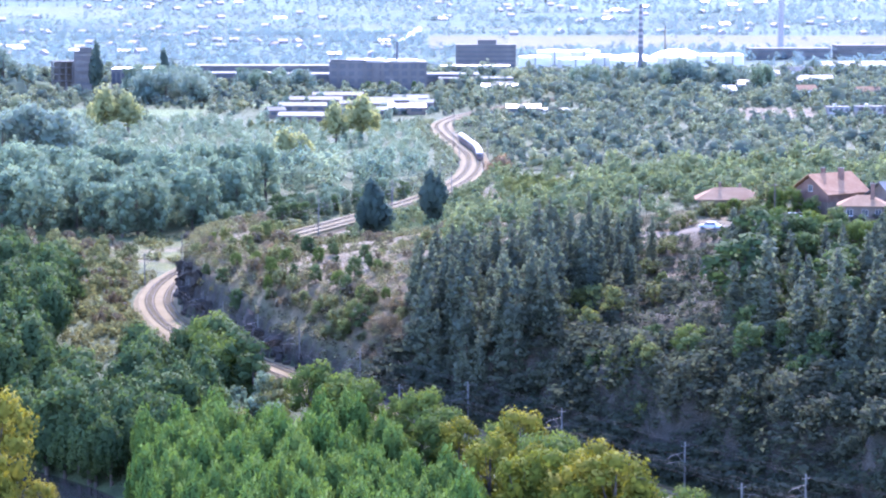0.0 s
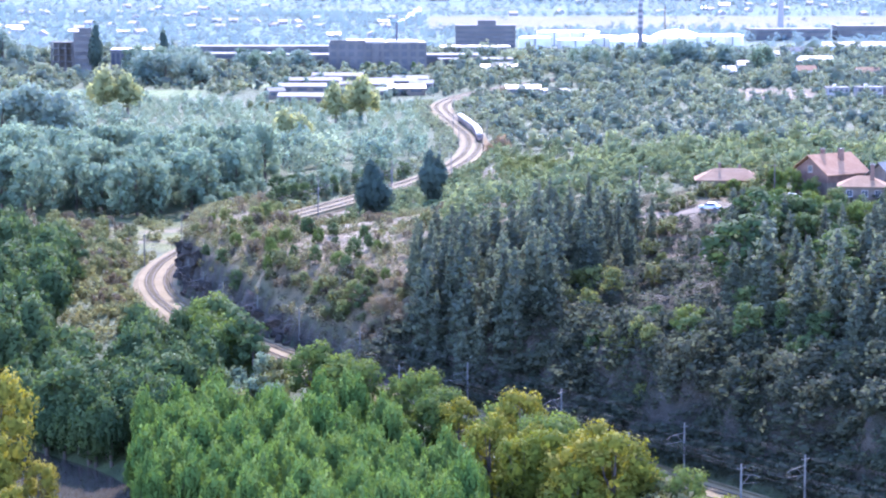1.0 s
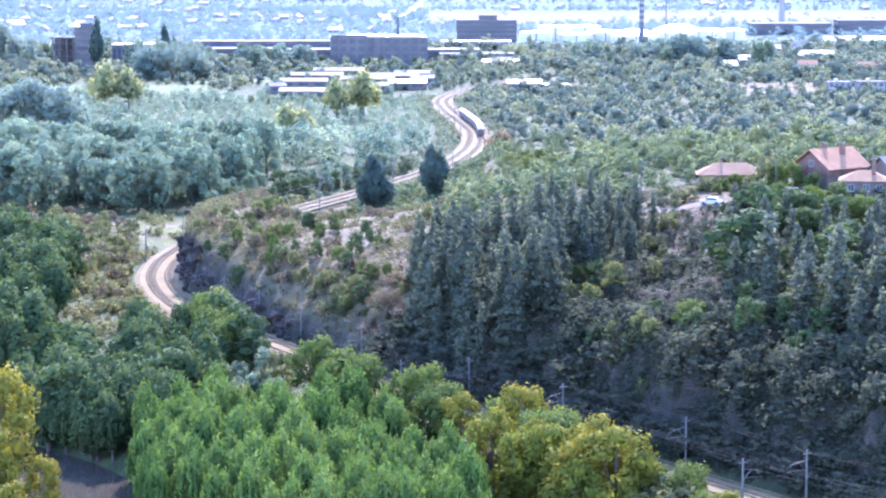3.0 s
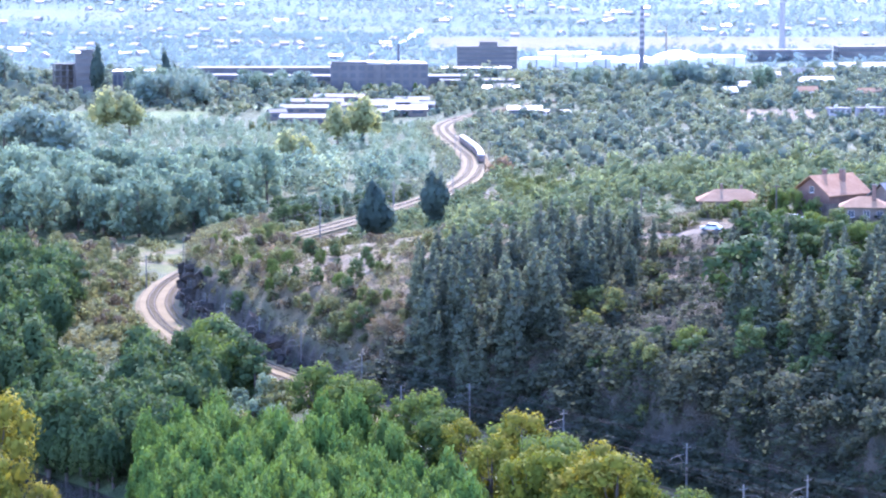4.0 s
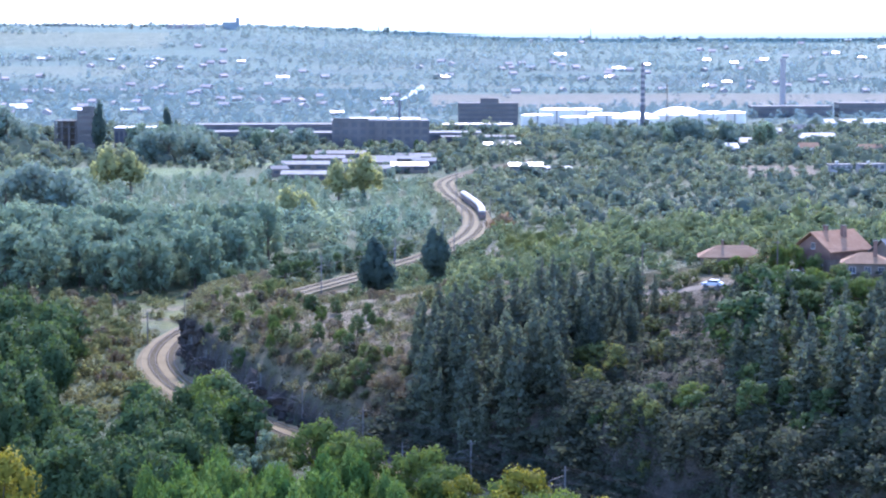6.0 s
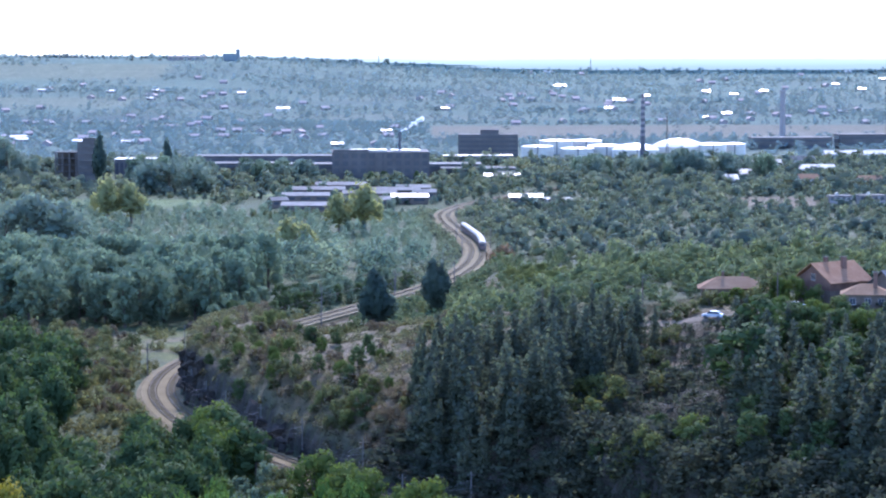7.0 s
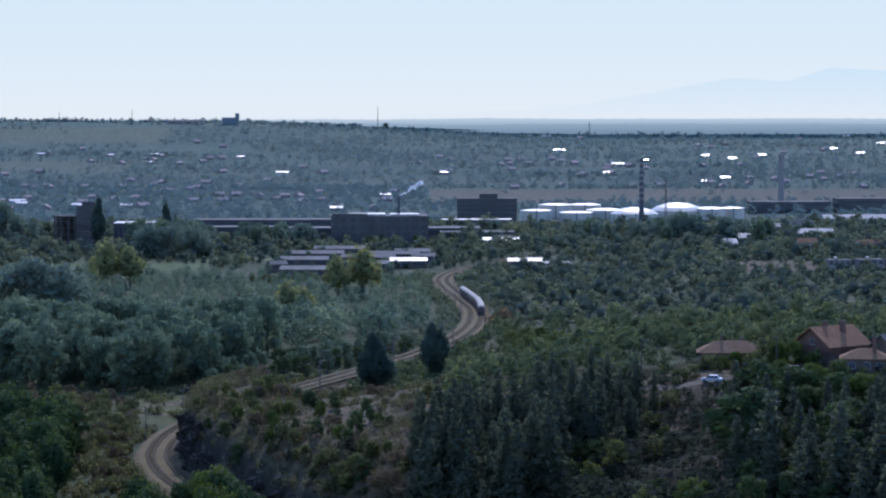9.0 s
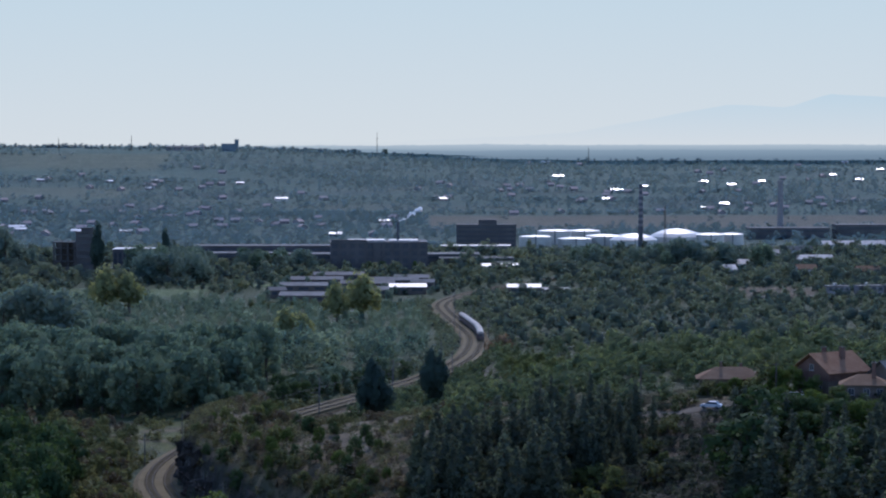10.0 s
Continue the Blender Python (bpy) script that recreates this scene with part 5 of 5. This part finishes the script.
def block(name, x, y, w, d, h, floors, label, wall, roof, turn=0, bands=True, cols=0, group="", base=None):
    """A flat-roofed building with its rows of windows on the two long sides."""
    z = float(lie(x, y)[0]) if base is None else base
    b = thing(name, (x, y, z), label, "building", group, turn)
    part("wall", boxed(-w / 2, w / 2, -d / 2, d / 2, -1, h), wall, b)
    rf = part("roof", boxed(-w / 2 - 0.3, w / 2 + 0.3, -d / 2 - 0.3, d / 2 + 0.3, h, h + 0.5), roof, b)
    fh = h / max(floors, 1)
    for k in range(floors):
        zc = fh * (k + 0.55)
        if cols == 0:
            for s in (-1, 1):
                yy = s * d / 2
                part("window", boxed(-w / 2 + 1, w / 2 - 1, min(yy, yy + 0.12 * s), max(yy, yy + 0.12 * s), zc - fh * 0.22, zc + fh * 0.22), M_WINDOW, b, "dark window band")
            part("window", boxed(-w / 2 - 0.12, -w / 2, -d / 2 + 1, d / 2 - 1, zc - fh * 0.22, zc + fh * 0.22), M_WINDOW, b)
        else:
            cw = w / cols
            for c in range(cols):
                xc = -w / 2 + cw * (c + 0.5)
                part("window", boxed(xc - cw * 0.3, xc + cw * 0.3, -d / 2 - 0.1, -d / 2, zc - fh * 0.3, zc + fh * 0.3), M_WINDOW, b)
    return b


def shed(name, x, y, w, d, h, rise, label, wall, roof, turn=0, group="", monitor=False):
    z = float(lie(x, y)[0])
    b = thing(name, (x, y, z), label, "building", group, turn)
    part("wall", gable_walls(w, d, h, rise), wall, b)
    part("roof", gable_roof(w, d, h + 0.05, rise, 0.5), roof, b)
    n = max(2, int(w / 8))
    for c in range(n):
        xc = -w / 2 + w / n * (c + 0.5)
        part("window", boxed(xc - w / n * 0.3, xc + w / n * 0.3, -d / 2 - 0.1, -d / 2, h * 0.45, h * 0.8), M_WINDOW, b)
    return b


def factories():
    # long brown factory hall with three bays
    b = block("factory", -43, 1650, 63, 40, 19, 4, "long dark brown factory block with a flat roof", M_BROWN, M_FELT, 3, cols=11)
    part("parapet", boxed(-31, -8, -19.5, -14, 19.5, 21), M_BROWN, b)
    part("roof_light", boxed(-20, 4, -15, 5, 19.5, 20.6), M_SHEET, b, "bright sheet-metal roof light")
    part("roof_light", boxed(7, 26, -12, 5, 19.5, 20.4), M_SHEET, b)
    part("stair_tower", boxed(-4, 1, -21, -20, -1, 19.2), M_BROWN, b, "brown stair tower")
    s = thing("factory_stack", (-30, 1645, 19), "thin dark steel smoke stack on the factory roof", "chimney")
    part("pipe", mesh_of("pipe", *tube([(0, 0, 0), (0, 0, 13)], [0.9, 0.8], 12), M_BLACK), None, s)
    # steam drifting from the stack
    rr = np.random.RandomState(17)
    B = ball(2)
    puffs = []
    for k in range(22):
        t = (k + 0.5) / 22
        p = np.array([-29.5 + 14 * t, 1646 + 3 * t, 32.5 + 8 * t ** 1.3]) + rr.normal(size=3) * (0.2 + 0.6 * t)
        puffs.append((p + B[0] * (0.4 + 1.3 * t * t) * rr.uniform(0.7, 1.2, (len(B[0]), 1)), B[1]))
    tagged(new("steam_plume", mesh_of("steam_plume", *joined(puffs), M_STEAM, True)), "small white plume of steam drifting from the factory stack", "steam")
    # six-storey office block
    b = block("office_block", 33, 1940, 46, 16, 21, 6, "dark six-storey office block with window bands", M_BROWN, M_FELT, -2)
    part("roof_house", boxed(-6, 8, -5, 5, 21.5, 25), M_BROWN, b)
    block("office_wing", 24, 1880, 52, 18, 7, 1, "low factory wing with a pale roof", M_FELT, M_SHEET, 1)
    # concrete frame tower at the left
    b = block("frame_tower", -228, 1606, 13, 13, 27, 6, "grey concrete tower with deep window bands", M_BROWN, M_FELT, 0)
    part("shaft", boxed(-3, 5, -6.7, -3, 27.5, 30), M_BROWN, b)
    b = thing("open_frame", (-242, 1606, 0), "unfinished dark concrete frame of five open storeys", "building")
    for k in range(6):
        part("slab", boxed(-7, 7, -6, 6, k * 4.2 - 0.4, k * 4.2), M_BROWN, b)
    for px in (-6.5, -2.2, 2.2, 6.5):
        for py in (-5.5, 5.5):
            part("column", boxed(px - 0.5, px + 0.5, py - 0.5, py + 0.5, 0, 21), M_BROWN, b)
    part("back_wall", boxed(-7, 7, 5.2, 5.9, 0, 20), M_BROWN, b)
    # low halls between
    block("factory_hall", -207, 1680, 26, 26, 13, 1, "dark factory hall with a bright roof edge", M_BROWN, M_SHEET, 1, cols=8, group="factory halls")
    for x, w, yy, h in ((-140, 60, 1690, 10), (-92, 40, 1695, 9), (-120, 104, 1730, 13), (6, 36, 1720, 8), (22, 50, 1700, 6), (300, 70, 2190, 10), (372, 60, 2200, 12)):
        block("factory_hall", x, yy, w, 26, h, 2, "long low factory hall with window bands", M_BROWN, M_FELT if w > 44 else M_GREYROOF, 1, group="factory halls")
    # sheds and glasshouses with bright roofs
    for x, yy, w, d, t, m in ((-69, 1308, 32, 16, -2, M_GREYROOF), (-78, 1400, 26, 14, 2, M_GREYROOF), (-74, 1465, 30, 16, 3, M_FELT), (-43, 1417, 30, 14, 2, M_FELT), (-44, 1355, 28, 12, 0, M_GREYROOF), (-20, 1388, 20, 12, 4, M_SHEET),
                              (-19, 1480, 20, 12, 0, M_GREYROOF), (-32, 1452, 34, 10, 2, M_GREYROOF), (-63, 1512, 30, 16, 0, M_FELT), (-12, 1434, 13, 9, -4, M_GREYROOF), (-90, 1350, 9, 8, 20, M_FELT), (38, 1620, 26, 14, 0, M_SHEET), (44, 1650, 20, 12, 0, M_FELT), (44, 1378, 18, 9, 0, M_SHEET)):
        shed("shed", x, yy, w, d, 4.2, 1.5, "long low shed with a pale sheet-metal roof", M_HOUSEWALL, m, t, "sheds by the railway")
    for k, (x, yy) in enumerate(((56, 1382), (60, 1379), (64, 1383), (67, 1380))):
        shed("hut", x, yy, 3.4, 3, 2.6, 0.8, "small white hut among bushes", M_WHITE, M_SHEET, 10 * k, "huts")
    for x, w in ((212, 12), (229, 14), (243, 10), (252, 12)):
        b = block("white_house", x, 1352, w, 9, 6, 2, "pale grey flat-roofed two-storey house", M_PLASTER, M_FELT, 4, cols=4, group="white houses")
        part("roof_tank", boxed(-2, -0.5, -1, 1, 6.5, 7.8), M_SHEET, b)
    for x, yy, w, m in ((212, 1690, 14, M_TILE), (196, 1640, 10, M_SHEET), (250, 1700, 26, M_SHEET), (225, 1560, 12, M_TILE), (260, 1540, 14, M_TILE), (176, 1560, 10, M_SHEET), (182, 1730, 40, M_FELT), (215, 1780, 46, M_SHEET), (250, 1840, 40, M_FELT), (190, 2080, 50, M_FELT), (318, 1950, 50, M_SHEET)):
        shed("plain_house", x, yy, w, 9, 5, 2.6, "house with a pitched roof on the plain", M_WHITE, m, 8, "houses on the plain")


factories()


def chimneys_and_tanks():
    c = thing("banded_chimney", (151, 1925, 0), "tall slender chimney with dark and pale bands", "chimney")
    part("shaft", lathe([(2.3, -1), (2.1, 6), (1.7, 30), (1.5, 52)], 20), M_BLACK, c)
    for k in range(7):
        z = 20 + k * 4.5
        rr = np.interp(z, [6, 30, 52], [2.1, 1.7, 1.5]) + 0.03
        part("band", lathe([(rr, z), (rr - 0.02, z + 2.0)], 20), M_PLASTER, c, "pale painted band")
    c = thing("grey_chimney", (325, 2425, 0), "tall grey concrete chimney with a flared head", "chimney")
    part("shaft", lathe([(3.2, -1), (2.8, 15), (2.5, 45)], 20), M_PLASTER, c)
    part("head", lathe([(2.5, 45), (3.0, 45.5), (3.0, 48)], 20), M_PLASTER, c)
    t = thing("lattice_mast", (177, 2010, 0), "thin red-brown lattice mast", "mast")
    for a in range(3):
        w = a * 2.094
        part("leg", mesh_of("leg", *tube([(1.2 * math.cos(w), 1.2 * math.sin(w), 0), (0.3 * math.cos(w), 0.3 * math.sin(w), 34)], [0.3, 0.2], 5), M_RAIL), None, t)
    for k in range(12):
        q = 1.2 - 0.075 * k
        part("brace", mesh_of("brace", *tube([(q, 0, k * 2.8), (-q * 0.5, q * 0.87, k * 2.8 + 1.4), (-q * 0.5, -q * 0.87, k * 2.8 + 2.8)], [0.14] * 3, 4), M_RAIL), None, t)
    for x, y, rad, h, rise in ((74, 2030, 13, 8.5, 0.8), (92, 2090, 14, 11, 1.0), (106, 2025, 14, 7, 0.8), (130, 2040, 15, 8.5, 1.2), (152, 2010, 19, 6.5, 5.0), (190, 2050, 22, 7.5, 6.5), (216, 2040, 12, 9.5, 1.2), (236, 2060, 10, 9, 1.0), (118, 2120, 14, 10, 1.0)):
        t = thing("storage_tank", (x, y, 0), "large white cylindrical storage tank", "tank", "storage tanks")
        part("shell", lathe([(rad, -0.5), (rad, h)], 40), M_TANK, t)
        part("dome", lathe([(rad + 0.2, h), (rad * 0.8, h + rise * 0.45), (rad * 0.45, h + rise * 0.85), (0.6, h + rise)], 40), M_TANK, t, "white shallow domed roof")
        part("ladder", boxed(-0.4, 0.4, -rad - 0.25, -rad + 0.02, 0, h + 0.8), M_STEEL, t)


chimneys_and_tanks()


def village():
    """Houses of the far town: one of each kind, then copies."""
    protos = []
    for w, d, h, rise, wall, roof, label in ((10, 8, 2.9, 2.2, M_PLASTER, M_FARTILE, "white far house with a red tiled roof"), (11, 8, 2.8, 1.25, M_PLASTER, M_GLINT, "far building with a shining metal roof"),
                                             (9, 8, 3.2, 2.0, M_PLASTER, M_FARTILE, "far house with a pale tile roof"), (16, 8, 3.0, 1.2, M_WHITE, M_GLINT, "long far hall with a pale metal roof")):
        hs = thing("village_house", (0, 0, 0), label, "house", "far village houses")
        part("wall", gable_walls(w, d, h, rise), wall, hs)
        part("roof", gable_roof(w, d, h + 0.05, rise, 0.6), roof, hs)
        for c in range(3):
            xc = -w / 2 + w / 3 * (c + 0.5)
            part("window", boxed(xc - 0.7, xc + 0.6, -d / 2 - 0.08, -d / 2, 1.0, 2.2), M_WINDOW, hs)
        protos.append(hs)
    rr = np.random.RandomState(55)
    used = [False] * len(protos)
    n = 0
    while n < 150:
        y = rr.uniform(2250, 3750) if rr.rand() < 0.85 else rr.uniform(3750, 4300)
        x = rr.uniform(-0.19, 0.19) * y
        if (2430 < y < 2950 and x > -30) or (y < 2500 and x > -60) or (y > 3900 and x < -50) or (waves(x, y, 420, 61) < -0.25):
            continue
        z = float(lie(x, y)[0])
        k = rr.choice(4, p=[0.44, 0.11, 0.4, 0.05])
        m = pose(x, y, z, 0, 0, rr.uniform(-9, 6) if k in (1, 3) else rr.uniform(-35, 35) + (90 if rr.rand() < 0.3 else 0))
        if used[k]:
            copy_thing(protos[k], m)
        else:
            protos[k].matrix_basis, used[k] = m, True
        n += 1


village()


def horizon_things():
    z = lambda a, b: float(lie(a, b)[0])
    b = thing("silo", (-356, 4180, z(-356, 4180)), "distant grain silo with a taller tower", "building")
    part("hall", boxed(-13, 9, -6, 6, -2, 12), M_FARCONCRETE, b)
    part("tower", boxed(9, 15, -5, 5, -2, 19), M_FARCONCRETE, b)
    shed("far_hall", -430, 4190, 62, 16, 5, 2, "long low hall on the far ridge", M_PLASTER, M_FELT, 0)
    for x, y, h in ((-515, 4150, 26), (-119, 4500, 40), (248, 4300, 26), (-640, 4180, 20)):
        t = thing("radio_mast", (x, y, z(x, y)), "distant thin radio mast", "mast", "far masts")
        part("pole", mesh_of("pole", *tube([(0, 0, -1), (0, 0, h)], [0.8, 0.35], 6), M_RAIL), None, t)
        part("platform", boxed(-1.2, 1.2, -1.2, 1.2, h * 0.7, h * 0.72), M_RAIL, t)
    plant(PLAIN[:2], [-106, -102], [4480, 4482], [11, 10], 201)
    # glowing sheets: pale sky above the horizon, and haze-coloured blue mountains before it
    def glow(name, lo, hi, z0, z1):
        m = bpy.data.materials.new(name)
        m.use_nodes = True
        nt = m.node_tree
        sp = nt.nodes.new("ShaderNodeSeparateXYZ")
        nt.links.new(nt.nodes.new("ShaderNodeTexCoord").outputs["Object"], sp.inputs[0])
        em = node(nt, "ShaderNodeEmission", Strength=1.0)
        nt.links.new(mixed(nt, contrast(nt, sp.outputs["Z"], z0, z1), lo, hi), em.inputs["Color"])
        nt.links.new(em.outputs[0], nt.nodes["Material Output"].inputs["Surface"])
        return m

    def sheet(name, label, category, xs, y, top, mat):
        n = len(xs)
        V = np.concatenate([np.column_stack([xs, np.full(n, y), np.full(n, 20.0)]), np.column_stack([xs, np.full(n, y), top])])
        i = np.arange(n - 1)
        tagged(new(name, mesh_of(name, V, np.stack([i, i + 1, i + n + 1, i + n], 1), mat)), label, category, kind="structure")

    xs = np.linspace(-1500, 1500, 160)
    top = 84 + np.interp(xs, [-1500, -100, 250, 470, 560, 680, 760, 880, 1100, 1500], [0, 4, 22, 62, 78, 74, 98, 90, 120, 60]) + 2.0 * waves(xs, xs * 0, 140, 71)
    sheet("backdrop_sky", "pale hazy blue sky above the horizon", "sky", xs, 4958.0, np.full(160, 600.0), glow("hazy_sky", (0.385, 0.382, 0.298), (0.318, 0.36, 0.305), 90, 420))
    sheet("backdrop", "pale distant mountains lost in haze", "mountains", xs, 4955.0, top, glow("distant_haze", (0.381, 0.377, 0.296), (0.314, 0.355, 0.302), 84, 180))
    xs = np.linspace(-1200, 1200, 500)
    # far plain as glowing sheets, their haze a gradient in the emission
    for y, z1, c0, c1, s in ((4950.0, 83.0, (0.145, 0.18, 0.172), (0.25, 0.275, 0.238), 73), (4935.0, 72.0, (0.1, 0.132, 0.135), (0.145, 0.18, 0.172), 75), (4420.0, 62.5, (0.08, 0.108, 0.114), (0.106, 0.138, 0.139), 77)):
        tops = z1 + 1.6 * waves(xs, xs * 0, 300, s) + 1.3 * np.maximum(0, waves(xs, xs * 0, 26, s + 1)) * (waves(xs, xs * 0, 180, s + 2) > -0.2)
        sheet("backdrop_plain", "hazy blue distance of the plain", "plain", xs, y, tops, glow("distant_plain_haze", c0, c1, z1 - 16, z1))


horizon_things()


# ---- rock face of the railway cutting ----
def rock_face():
    face = thing("rock_face", (0, 0, 0), "dark broken rock face beside the railway cutting", "rock", kind="structure")
    rr = np.random.RandomState(91)
    shapes = []
    for k in range(6):
        bm = bmesh.new()
        bmesh.ops.create_cube(bm, size=2.0)
        bmesh.ops.subdivide_edges(bm, edges=list(bm.edges), cuts=1, use_grid_fill=True)
        for v in bm.verts:
            v.co = v.co * (0.75 + 0.25 / max(v.co.length, 0.5)) + Vector(rr.uniform(-0.28, 0.28, 3))
        me = bpy.data.meshes.new("rock")
        bm.to_mesh(me)
        bm.free()
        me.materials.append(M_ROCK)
        shapes.append(me)
    lo, hi = on_line(455), on_line(700)
    for n in range(230):
        k = rr.randint(lo, hi)
        d = rr.uniform(5.5, 6.5)
        p = LINE[k] + SIDE[k] * d
        ob = new("rock", shapes[rr.randint(6)])
        ob.parent = face
        s = rr.uniform(0.4, 1.0) ** 1.5 * 1.3
        z = float(lie(p[0], p[1])[0]) + rr.uniform(-0.9, 0.0)
        ob.matrix_basis = Matrix.LocRotScale((p[0], p[1], z), Euler(rr.uniform(0, 6.28, 3)), (s * rr.uniform(0.8, 1.5), s, s * rr.uniform(0.8, 1.6)))


rock_face()
